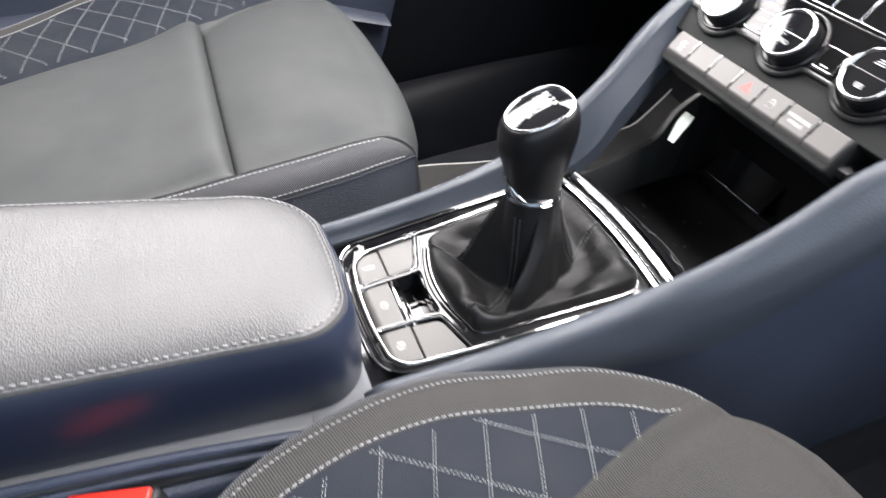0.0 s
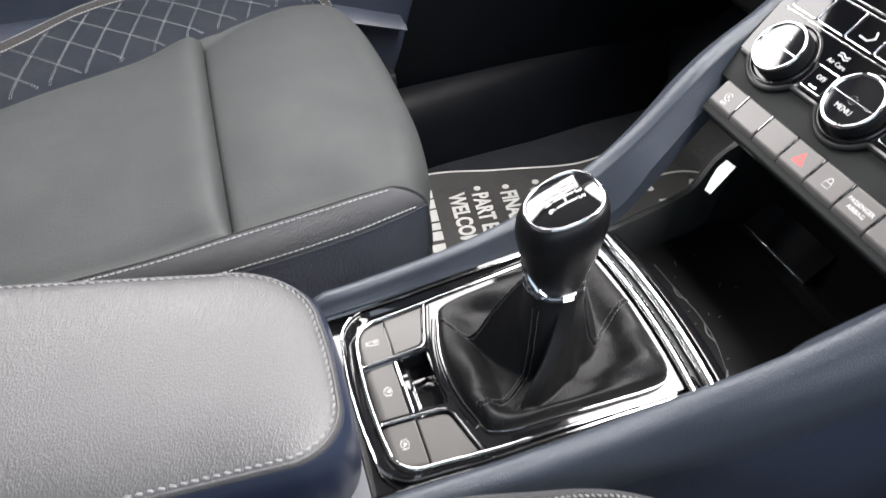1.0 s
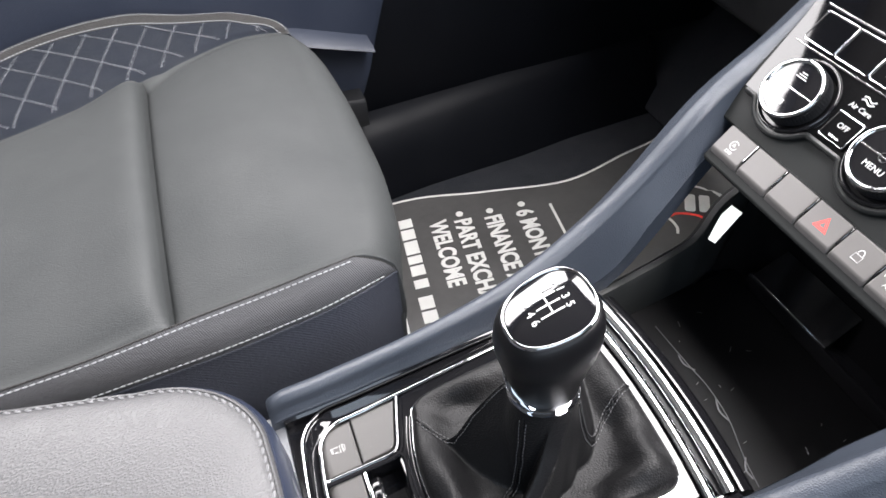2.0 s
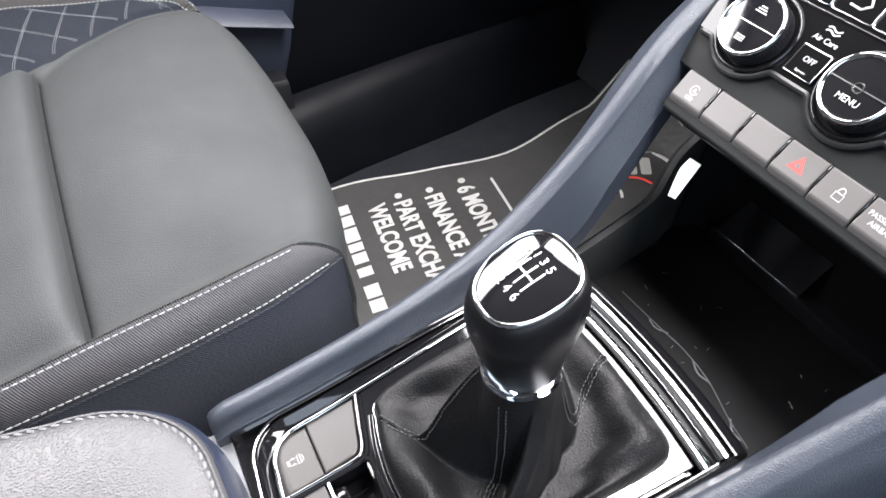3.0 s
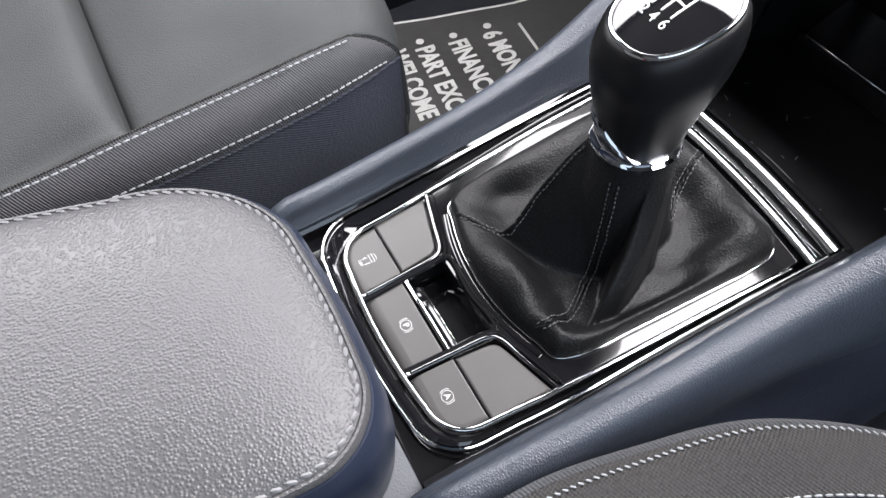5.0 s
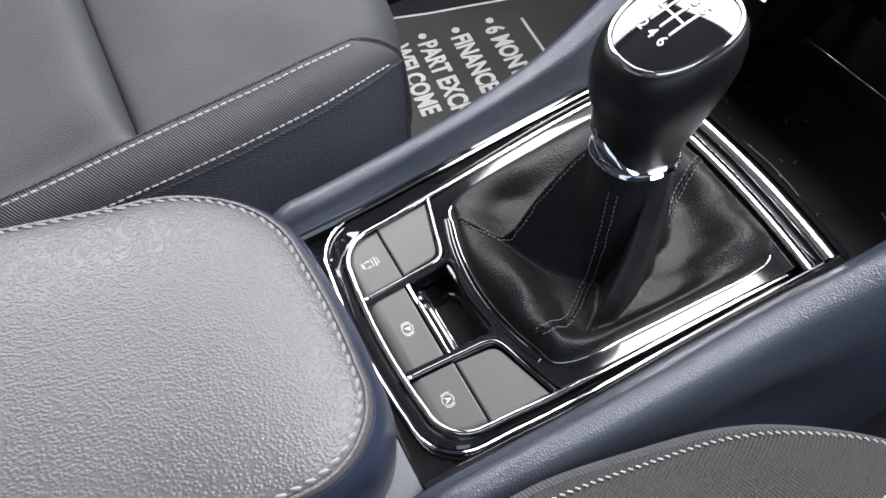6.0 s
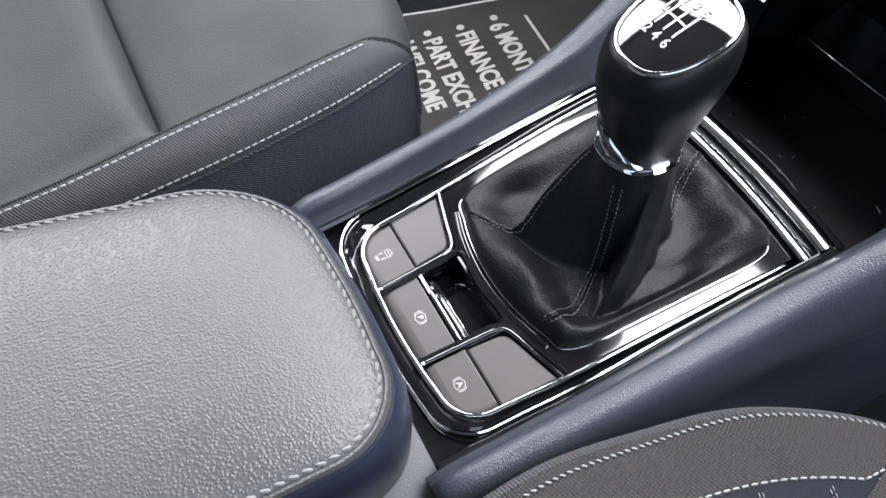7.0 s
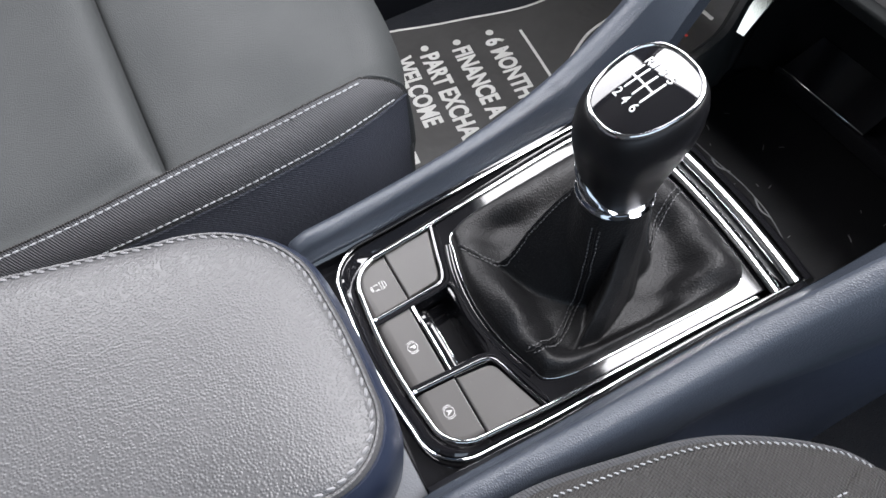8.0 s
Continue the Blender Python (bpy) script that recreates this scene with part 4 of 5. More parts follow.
XL = [(-0.56, -0.134), (-0.126, -0.134), (-0.056, -0.1375), (-0.005, -0.146), (0.036, -0.166)]
XT = [(-0.56, -0.140), (-0.20, -0.146), (-0.11, -0.155), (-0.02, -0.1625), (0.036, -0.180)]
XB = [(-0.56, -0.36), (-0.345, -0.425), (-0.28, -0.450), (-0.228, -0.466), (-0.133, -0.500), (-0.061, -0.530), (-0.006, -0.546), (0.036, -0.555)]
XO = [(-0.56, -0.46), (-0.35, -0.525), (-0.306, -0.558), (-0.251, -0.603), (-0.227, -0.614), (-0.189, -0.625), (-0.15, -0.630), (-0.11, -0.629), (-0.074, -0.621), (-0.038, -0.611), (-0.006, -0.596), (0.036, -0.575)]
YBACK, YSEAM, VSEAM = -0.55, -0.129, 0.72


def roll(x):
    return interp(x, [(-0.632, 0.004), (-0.60, 0.008), (-0.55, 0.016), (-0.48, 0.030), (-0.13, 0.030)])


def seat_z(x, y):
    """Height of the cushion's top."""
    z = 0.4435 + 0.012 * max(0.0, (-0.1 - y) / 0.45)
    xt, xb, xo = ease(y, XT), ease(y, XB), ease(y, XO)
    z -= 0.015 * max(0, min(1, (y + 0.03) / 0.065)) ** 1.5
    if x > xt:
        return z
    if x > xb:
        u = (x - xt) / (xb - xt)
        z += 0.007 * math.sin(math.pi * u) ** 0.7 - 0.003 * min(1.0, u / 0.02) * math.exp(-((max(u - 0.02, 0) / 0.03) ** 2)) - 0.005 * math.exp(-(((1 - u) / 0.03) ** 2))
        d = y - YSEAM
        k = min(1.0, u / 0.05) ** 0.7 * min(1.0, (1 - u) / 0.03)
        if d <= 0:
            z += k * (0.0105 * math.exp(-((d / 0.045) ** 2)) - 0.0140 * math.exp(-((abs(d) / 0.0040) ** 0.9)))
        else:
            z -= k * (0.0150 * math.exp(-d / 0.034) + 0.0030 * math.exp(-d / 0.0015))
    else:
        u = (x - xb) / (xo - xb)
        z += 0.004 * math.sin(math.pi * max(0, min(1, u))) ** 0.8 + ease(y, [(-0.56, 0.022), (-0.30, 0.020), (-0.14, 0.016), (-0.06, 0.002), (0.04, 0.0)]) * u - 0.004 * math.exp(-((u / 0.05) ** 2))
    return z


def seat_point(a, b, u, v):
    """A point of the cushion between two of its lengthwise lines; v runs to the front edge and, past 1, rolls over it."""
    vv, y = min(v, 1.0), -0.1
    for _ in range(6):
        x = ease(y, a) + (ease(y, b) - ease(y, a)) * u
        y = YBACK + (YSEAM - YBACK) * vv / VSEAM if vv < VSEAM else YSEAM + (ease(x, YF) - roll(x) - YSEAM) * (vv - VSEAM) / (1 - VSEAM)
    z = seat_z(x, y)
    if v > 1:
        w = min(v - 1, 1.0) * math.pi / 2
        y, z = y + roll(x) * math.sin(w), z - 0.036 * (1 - math.cos(w))
        if v > 2:
            y, z = y - 0.02 * (v - 2), z - (z - 0.20) * (v - 2)
    return Vector((x, y, z))


def seat_mesh(a, b, us, vs):
    return loft([[seat_point(a, b, u, v) for u in us] for v in vs], False, False)


FINE = [0.0, 0.0008, 0.0018, 0.003, 0.0045, 0.007, 0.010, 0.015, 0.022, 0.032, 0.045]
VS_REAR = list(np.linspace(0, VSEAM - 0.06, 34)) + [VSEAM - d for d in reversed(FINE)]
VS_FRONT = [VSEAM + d for d in FINE] + list(np.linspace(VSEAM + 0.06, 1.0, 26)) + [1.1, 1.22, 1.35, 1.48, 1.6, 1.72, 1.85, 2.0, 2.2, 2.5, 3.0]


SS = list(np.linspace(0, 1, 90))
B_LINE = smooth_path([(-0.390, -0.45, 0), (-0.425, -0.345, 0), (-0.450, -0.28, 0), (-0.466, -0.228, 0), (-0.500, -0.133, 0), (-0.530, -0.061, 0), (-0.546, -0.006, 0), (-0.549, 0.012, 0), (-0.549, 0.024, 0)], 12)
E_LINE = smooth_path([(-0.480, -0.45, 0), (-0.525, -0.35, 0), (-0.558, -0.306, 0), (-0.603, -0.251, 0), (-0.625, -0.189, 0), (-0.630, -0.13, 0), (-0.621, -0.074, 0), (-0.611, -0.038, 0), (-0.594, -0.006, 0), (-0.576, 0.018, 0), (-0.562, 0.029, 0), (-0.550, 0.036, 0)], 12)


def along(line, s):
    f = s * (len(line) - 1)
    i = min(int(f), len(line) - 2)
    return line[i].lerp(line[i + 1], f - i)


def bolster(u, s):
    """A point of the raised bolster between its seam and its outer edge."""
    p = along(B_LINE, s).lerp(along(E_LINE, s), u)
    return Vector((p.x, p.y, seat_z(p.x, p.y) - 0.004 * max(0.0, (u - 0.8) / 0.2) ** 2))


def rim_u(s):
    """Where the woven border begins: it keeps its width round the front."""
    return max(0.3, 1 - 0.034 / max((along(E_LINE, s) - along(B_LINE, s)).length, 0.001))


def inside(x, y, poly):
    odd = False
    for a, c in zip(poly, poly[1:] + poly[:1]):
        if (a[1] > y) != (c[1] > y) and x < (c[0] - a[0]) * (y - a[1]) / (c[1] - a[1]) + a[0]:
            odd = not odd
    return odd


QUILT_AREA = [tuple(along(B_LINE, s).lerp(along(E_LINE, s), 0.03)[:2]) for s in np.linspace(0, 0.97, 40)] + [tuple(along(B_LINE, s).lerp(along(E_LINE, s), rim_u(s) - 0.02)[:2]) for s in np.linspace(0.97, 0, 40)]


def strip_v(y):
    """The lengthwise place on the cushion at y, along the inner seam."""
    if y < YSEAM:
        return VSEAM * (y - YBACK) / (YSEAM - YBACK)
    return min(1.0, VSEAM + (1 - VSEAM) * (y - YSEAM) / (0.005 - YSEAM))


def build_seat():
    at = Vector((-0.375, -0.22, 0.10))
    seat = thing("bucket_seat", "dark grey cloth front seat with pale stitching", "car seat", at, "front seats")
    us = [0, 0.006, 0.012, 0.02, 0.035] + list(np.linspace(0.06, 0.94, 26)) + [0.965, 0.98, 0.988, 0.994, 1]
    part("centre_panel", seat_mesh(XT, XB, us, VS_REAR), M_PLAIN, seat, "smooth dark grey cushion centre", sharp=80)
    part("front_panel", seat_mesh(XT, XB, us, VS_FRONT), M_PLAIN, seat, "smooth dark grey cushion front", sharp=80)
    quilt = part("quilted_bolster", loft([[bolster(u * rim_u(s), s) for u in [0, 0.03, 0.07, 0.14] + list(np.linspace(0.2, 1, 13))] for s in SS], False, False), M_QUILT, seat, "blue-grey bolster quilted in diamonds", sharp=80)
    part("bolster_border", loft([[bolster(rim_u(s) + (1 - rim_u(s)) * u, s) for u in np.linspace(0, 1, 9)] for s in SS], False, False), M_BORDER, seat, "dark woven border strip", sharp=80)

    # plain bolster beside the centre, between two rows of stitching, and the side below it
    strip_end = seat_point(XT, XB, 0, strip_v(YBACK + (0.0365 - YBACK) * 0.96))

    def strip(u, w):
        y = YBACK + (0.0365 - YBACK) * w
        lo = Vector((ease(y, XL), y, interp(y, [(-0.56, 0.418), (-0.056, 0.421), (-0.005, 0.420), (0.0365, 0.410)])))
        v = strip_v(y) if w < 0.96 else strip_v(YBACK + (0.0365 - YBACK) * 0.96) + (w - 0.96) * 13.5
        hi = seat_point(XT, XB, 0, v)
        p = lo.lerp(hi, u)
        if w > 0.96:
            # the strip runs out to a point at the front corner
            tip = Vector((ease(0.0365, XL), 0.0365, 0.4125))
            p = lo.lerp(strip_end.lerp(tip, (w - 0.96) / 0.04) + Vector((0, 0.003, 0.002)) * math.sin(math.pi * (w - 0.96) / 0.04), u)
        return p + Vector((0.5, 0, 0.5)) * 0.009 * (1 if w < 0.96 else (1 - w) / 0.04) * math.sin(math.pi * u) ** 0.8 

    vv = list(np.linspace(0, 0.95, 60)) + list(np.linspace(0.96, 1, 14))
    part("bolster_strip", loft([[strip(u, v) for u in np.linspace(0, 1, 10)] for v in vv], False, False), M_WOVEN, seat, "dark woven bolster strip", sharp=80)

    def side(u, v):
        p = strip(0, v)
        x = p.x + 0.012 * math.sin(math.pi * u * 0.9) * min(1, (1 - v) * 8 + 0.2) + 0.004 * u
        return Vector((x, p.y - 0.01 * u * v, p.z + (0.19 - p.z) * u))

    part("side_cloth", loft([[side(u, v) for u in np.linspace(0, 1, 10)] for v in vv], False, False), M_FLANK, seat, "dark woven seat side", sharp=80)
    # corner that joins the side to the rolled front
    corner = []
    for w in np.linspace(0.96, 1.0, 14):
        q = seat_point(XT, XB, 0, strip_v(YBACK + (0.0365 - YBACK) * 0.96) + (w - 0.96) * 13.5)
        corner.append([q.lerp(strip(1, float(w)), t) + Vector((0.3, 0.6, 0.2)) * 0.004 * math.sin(math.pi * t) * (w - 0.96) / 0.04 for t in np.linspace(0, 1, 7)])
    for v in [1.6, 1.72, 1.85, 2.0, 2.2, 2.5, 3.0]:
        q = seat_point(XT, XB, 0, v)
        s = side(max(0, (v - 1.55) / 1.45), 1)
        corner.append([q.lerp(Vector((s.x, s.y, q.z if v > 2 else min(s.z, q.z))), t) + Vector((0.5, 1, 0)) * 0.004 * math.sin(math.pi * t) for t in np.linspace(0, 1, 7)])
    part("front_corner", loft(corner, False, False), M_PLAIN, seat, sharp=80)
    lift = Vector((0.0006, 0, 0.0010))
    part("stitching", stitches([strip(0.10, v) + Vector((0.0008, 0, 0.0008)) for v in vv if v < 0.99], 0.0048, 0.0043, 0.00058), M_STITCH, seat, "pale stitching")
    part("stitching", stitches([strip(0.88, v) + lift for v in vv if v < 0.961], 0.0048, 0.0043, 0.00055), M_STITCH, seat, "pale stitching")
    part("seam", tube([strip(1.0, v) + Vector((0, 0, 0.0002)) for v in vv], 0.0007, 6), M_BORDER, seat)
    part("seam", tube([strip(0.0, v) + Vector((0.0004, 0, -0.0006)) for v in vv], 0.0010, 6), M_FLANK, seat)
    part("edge_stitching", stitches([bolster(0.955, s) + Vector((0, 0, 0.0008)) for s in SS], 0.0036, 0.0028, 0.00045, slant=0.6), M_STITCH, seat, "pale edge stitching")
    part("stitching", stitches([bolster(rim_u(s) + 0.01, s) + Vector((0, 0, 0.0006)) for s in SS], 0.0042, 0.0034, 0.00052), M_STITCH, seat, "pale stitching")
    part("piping", tube([bolster(1.0, s) + Vector((0, 0, -0.001)) for s in SS], 0.0022, 7), M_WOVEN, seat)
    # diamonds of double stitching
    rows = []
    for along, across in (((0.0175, 0.0255), (-0.0358, 0.0123)), ((-0.0358, 0.0123), (0.0175, 0.0255))):
        step = Vector(along).normalized() * 0.0012
        side_way = Vector((-step.y, step.x)).normalized()
        for k in range(-24, 25):
            for gap in (-0.0008, 0.0008):
                run = []
                for i in range(-330, 330):
                    x, y = Vector((-0.5329, -0.2889)) + Vector(across) * k + step * i + side_way * gap
                    if inside(x, y, QUILT_AREA):
                        run.append(Vector((x, y, seat_z(x, y) + 0.0005)))
                    elif run:
                        break
                if len(run) > 4:
                    rows.append(stitches(run, 0.0030, 0.0023, 0.00019))
    part("quilting", join(*rows), M_STITCH, quilt, "pale diamond quilting")
    outside = []
    for s in SS:
        p, q = bolster(1.0, s), bolster(0.9, s)
        o = Vector((p.x - q.x, p.y - q.y, 0)).normalized()
        outside.append([p, p + o * 0.003 - Vector((0, 0, 0.006)), p + o * 0.002 - Vector((0, 0, 0.03)), p - o * 0.012 - Vector((0, 0, 0.10)), Vector((p.x - o.x * 0.03, p.y - o.y * 0.03, 0.20))])
    part("outer_side", loft(outside, False, False), M_FLANK, seat, "dark woven seat side", sharp=80)
    # under-frame and backrest
    part("base", box(-0.56, -0.50, 0.115, -0.17, 0.00, 0.24, 0.02, 3), M_DARK, seat, "black plastic seat base")
    back = [[(x, y + 0.16 * (z - 0.42), z) for x, y in round_poly([(-0.60, -0.70), (-0.14, -0.70), (-0.16, -0.56), (-0.58, -0.56)], 0.05)] for z in (0.40, 0.44, 0.6, 0.8, 0.98, 1.0)]
    back = [[(x, y - 0.46 * (z - 0.42), z) for x, y, z in r] for r in back]
    part("backrest", loft(back), M_PLAIN, seat, "dark grey cloth backrest", sharp=60)
    for s in (-0.52, -0.21):
        part("seat_rail", box(s - 0.02, -0.52, 0.092, s + 0.02, 0.02, 0.118, 0.003), M_DARK, seat)
    local(seat, at)
    return seat, at


passenger_seat, seat_at = build_seat()
tagged(passenger_seat, "dark grey cloth passenger seat with pale stitching beside the armrest", "car seat", "front seats")
driver_seat = copy_thing(passenger_seat, pose(*(seat_at + Vector((0.7345, 0.0917, -0.0231))), rz=0.57))
tagged(driver_seat, "dark grey cloth driver's seat with pale diamond quilting", "car seat", "front seats")

# the driver's cushion is stuffed fuller at its front
for child in list(driver_seat.children):
    if child.name.startswith("front_panel"):
        bpy.data.objects.remove(child)
rows = []
for v in [VSEAM + 0.002] + list(np.linspace(VSEAM + 0.01, 1.0, 30)) + [1.1, 1.22, 1.35, 1.48, 1.6, 1.72, 1.85, 2.0, 2.2, 2.5, 3.0]:
    g = min(1.0, (v - VSEAM) / 0.12)
    row = []
    for u in list(np.linspace(0, 0.94, 28)) + [0.96, 0.975, 0.99, 1.005, 1.02, 1.03]:
        p = seat_point(XT, XB, u, v) - seat_at
        full = g * min(1.0, (1.03 - u) / 0.16) ** 0.5
        row.append(p + Vector((0, 0.014 * full + 0.003 * g, 0.007 * full)))
    rows.append(row)
part("front_panel", loft(rows, False, False), M_BORDER, driver_seat, "smooth grey cushion front", sharp=80)

# ---- seat belt buckle beside the driver's seat ----
buckle = thing("seat_belt_buckle", "red-topped black seat belt buckle beside the seat", "buckle", (0.112, -0.245, 0.30))
BK = pose(0.110, -0.240, 0.4215, 4, 2, -17)
part("housing", box(-0.013, -0.029, -0.065, 0.013, 0.029, 0.0, 0.005, 3, place=BK), M_DARK, buckle, "black buckle housing")
part("release_button", box(-0.0105, -0.025, -0.004, 0.0105, 0.025, 0.0025, 0.002, 3, place=BK), M_BUCKLE, buckle, "red release button")
part("stalk", tube(smooth_path([(0.112, -0.245, 0.375), (0.113, -0.26, 0.27), (0.115, -0.28, 0.10)], 6), 0.010, 8), M_DARK, buckle)
local(buckle, (0.112, -0.245, 0.30))

# ---- dashboard with heater panel ----
dash = thing("dashboard", "black car dashboard with gloss black heater panel", "dashboard", (0, 0.5, 0.1))
PX = -0.006
DS = 0.84
PM = Matrix.Translation((PX, 0.2855, 0.5245)) @ Euler((radians(43), 0, 0)).to_matrix().to_4x4()
part("fascia", slab(round_poly([(-0.116, -0.0195), (0.122, -0.0195), (0.138, 0.16), (-0.126, 0.16)], 0.006), -0.05, -0.001, 0.001, place=PM), M_FASCIA, dash, "matt black panel surround")
DIALS = ((-0.0765, 0.0175), (-0.0020, 0.0162), (0.0725, 0.0175))


def panel_foot(x):
    """Lower edge of the gloss panel, which dips round each dial."""
    y = 0.0042
    for cx, cy in DIALS:
        d = abs(x - cx)
        if d < 0.0262:
            low = cy - math.sqrt(0.0262**2 - d * d)
            m = max(0.004 - abs(low - y), 0.0) / 0.004
            y = min(low, y) - m * m * 0.001
    return y


foot = [(float(x), panel_foot(float(x))) for x in np.linspace(-0.112, 0.114, 150)]
part("heater_panel", slab(foot + [(0.124, 0.060), (0.128, 0.090), (-0.124, 0.090), (-0.118, 0.06)], -0.004, 0.0022, 0.0006, place=PM), M_PANEL, dash, "piano black heater control panel")
rim_line = [PM @ Vector((x, y - 0.0012, 0.0012)) for x, y in foot[2:-2]]
part("panel_rim", tube(rim_line, 0.0020, 8), M_RIM, dash, "raised satin black edge round the heater panel")
# upper row of climate keys, each with a bright outline
for k in range(8):
    x = -0.1055 + 0.0268 * k
    out = round_poly([(x, 0.0475), (x + 0.0258, 0.0475), (x + 0.0258, 0.0680), (x, 0.0680)], 0.002, 4)
    key = part("climate_key", slab(out, 0.002, 0.0032, 0.0006, place=PM), M_PANEL, dash, "gloss black climate key")
    part("key_outline", tube([PM @ Vector((px, py, 0.0031)) for px, py in out], 0.00035, 5, closed=True), M_SATIN, key)
    if k == 2:
        seat_mark = [(0.008, 0.0530), (0.015, 0.0525), (0.019, 0.0560), (0.0165, 0.0600)]
        part("symbol", tube([PM @ Vector((x + a, b, 0.0034)) for a, b in seat_mark], 0.0007, 5), M_INK, key, "white seat symbol")
part("key_rail", box(-0.108, 0.0440, 0.002, 0.108, 0.0446, 0.0034, 0.0002, 1, place=PM), M_SATIN, dash, "thin bright line")
part("key_rail", box(-0.110, 0.0712, 0.002, 0.110, 0.0720, 0.0034, 0.0002, 1, place=PM), M_SATIN, dash, "thin bright line")


def circle(cx, cy, r, z, n=48):
    return [(cx + r * math.cos(2 * math.pi * k / n), cy + r * math.sin(2 * math.pi * k / n), z) for k in range(n)]


def dial(cx, cy, label, word=""):
    d = part("dial", loft([circle(cx, cy, r * DS, z) for r, z in ((0.0245, 0.0), (0.0240, 0.003), (0.0232, 0.010), (0.0226, 0.0125))]), M_DARK, dash, label)
    knurl = []
    for k in range(60):
        a = 2 * math.pi * k / 60
        knurl.append(box(-0.0003, -0.0006, 0.002, 0.0003, 0.0006, 0.011, 0, place=Matrix.Translation((cx, cy, 0)) @ Euler((0, 0, a)).to_matrix().to_4x4() @ Matrix.Translation((0.0236 * DS, 0, 0))))
    kn = join(*knurl)
    kn.transform(PM)
    part("knurling", kn, M_DARK, d)
    ring = loft([circle(cx, cy, r * DS, z) for r, z in ((0.0222, 0.0118), (0.0233, 0.0128), (0.0235, 0.0142), (0.0226, 0.0154), (0.0208, 0.0150), (0.0200, 0.0138))], True, False)
    ring.transform(PM)
    part("chrome_ring", ring, M_CHROME, d, "chrome dial ring", sharp=80)
    face = loft([circle(cx, cy, r * DS, z) for r, z in ((0.0204, 0.0125), (0.0203, 0.0140), (0.012, 0.0143), (0.001, 0.0144))])
    face.transform(PM)
    part("face", face, M_GLOSS, d, "gloss black dial face")
    part("face_line", box(cx - 0.0168, cy - 0.0003, 0.0140, cx + 0.0168, cy + 0.0003, 0.0147, 0, place=PM), M_SATIN, d)
    if word:
        part("writing", lettering(word, 0.0050, PM @ Matrix.Translation((cx, cy - 0.0075, 0.0146)), align="CENTER"), M_INK, d, "white lettering")
        hub = tube(circle(cx, cy, 0.0027, 0.0147, 20), 0.0004, 6, closed=True)
        hub.transform(PM)
        part("hub", hub, M_CHROME, d)
    else:
        for a, b, w in ((-0.003, -0.0085, 0.006), (-0.003, -0.0098, 0.006), (-0.003, -0.0111, 0.006), (-0.004, 0.0074, 0.008), (-0.003, 0.0090, 0.006), (-0.002, 0.0106, 0.004)):
            part("symbol", box(cx + a, cy + b, 0.0142, cx + a + w, cy + b + 0.0006, 0.0147, 0, place=PM), M_INK, d)
    d.data.transform(PM)
    socket = loft([circle(cx, cy, r * DS, z) for r, z in ((0.0262, 0.0015), (0.0275, 0.0045), (0.0290, 0.0048), (0.0300, 0.0030), (0.0300, 0.0))], True, False)
    socket.transform(PM)
    part("dial_socket", socket, M_GLOSS, dash, sharp=80)
    return d


dial(*DIALS[0], "rotary heater dial with a chrome ring")
dial(*DIALS[1], "rotary menu dial with a chrome ring", "MENU")
dial(*DIALS[2], "rotary heater dial with a chrome ring")
for cx in (-0.0380, 0.0350):
    out = round_poly([(cx - 0.0102, 0.0072), (cx + 0.0102, 0.0072), (cx + 0.0102, 0.0256), (cx - 0.0102, 0.0256)], 0.001, 3)
    k = part("small_key", slab(out, 0.001, 0.0042, 0.0008, place=PM), M_PANEL, dash, "gloss black key")
    part("key_outline", tube([PM @ Vector((px, py, 0.0041)) for px, py in shrink(out, 0.0008)], 0.00030, 5, closed=True), M_SATIN, k)
    if cx < 0:
        part("writing", lettering("OFF", 0.0046, PM @ Matrix.Translation((cx, 0.0178, 0.0043)), align="CENTER"), M_INK, k, "white lettering")
    part("symbol", box(cx - 0.0035, 0.0100, 0.0040, cx + 0.0035, 0.0113, 0.0044, 0, place=PM), M_SATIN, k)
part("writing", lettering("Air Care", 0.0045, PM @ Matrix.Translation((-0.0400, 0.0310, 0.0023)), align="CENTER"), M_INK, dash, "white lettering")
waves = [tube([PM @ Vector((-0.0445 + 0.0009 * i, 0.0362 + 0.0020 * j + 0.0008 * math.sin(i * 0.7), 0.0024)) for i in range(11)], 0.0005, 5) for j in range(2)]
part("air_symbol", join(*waves), M_INK, dash, "white wave symbol")

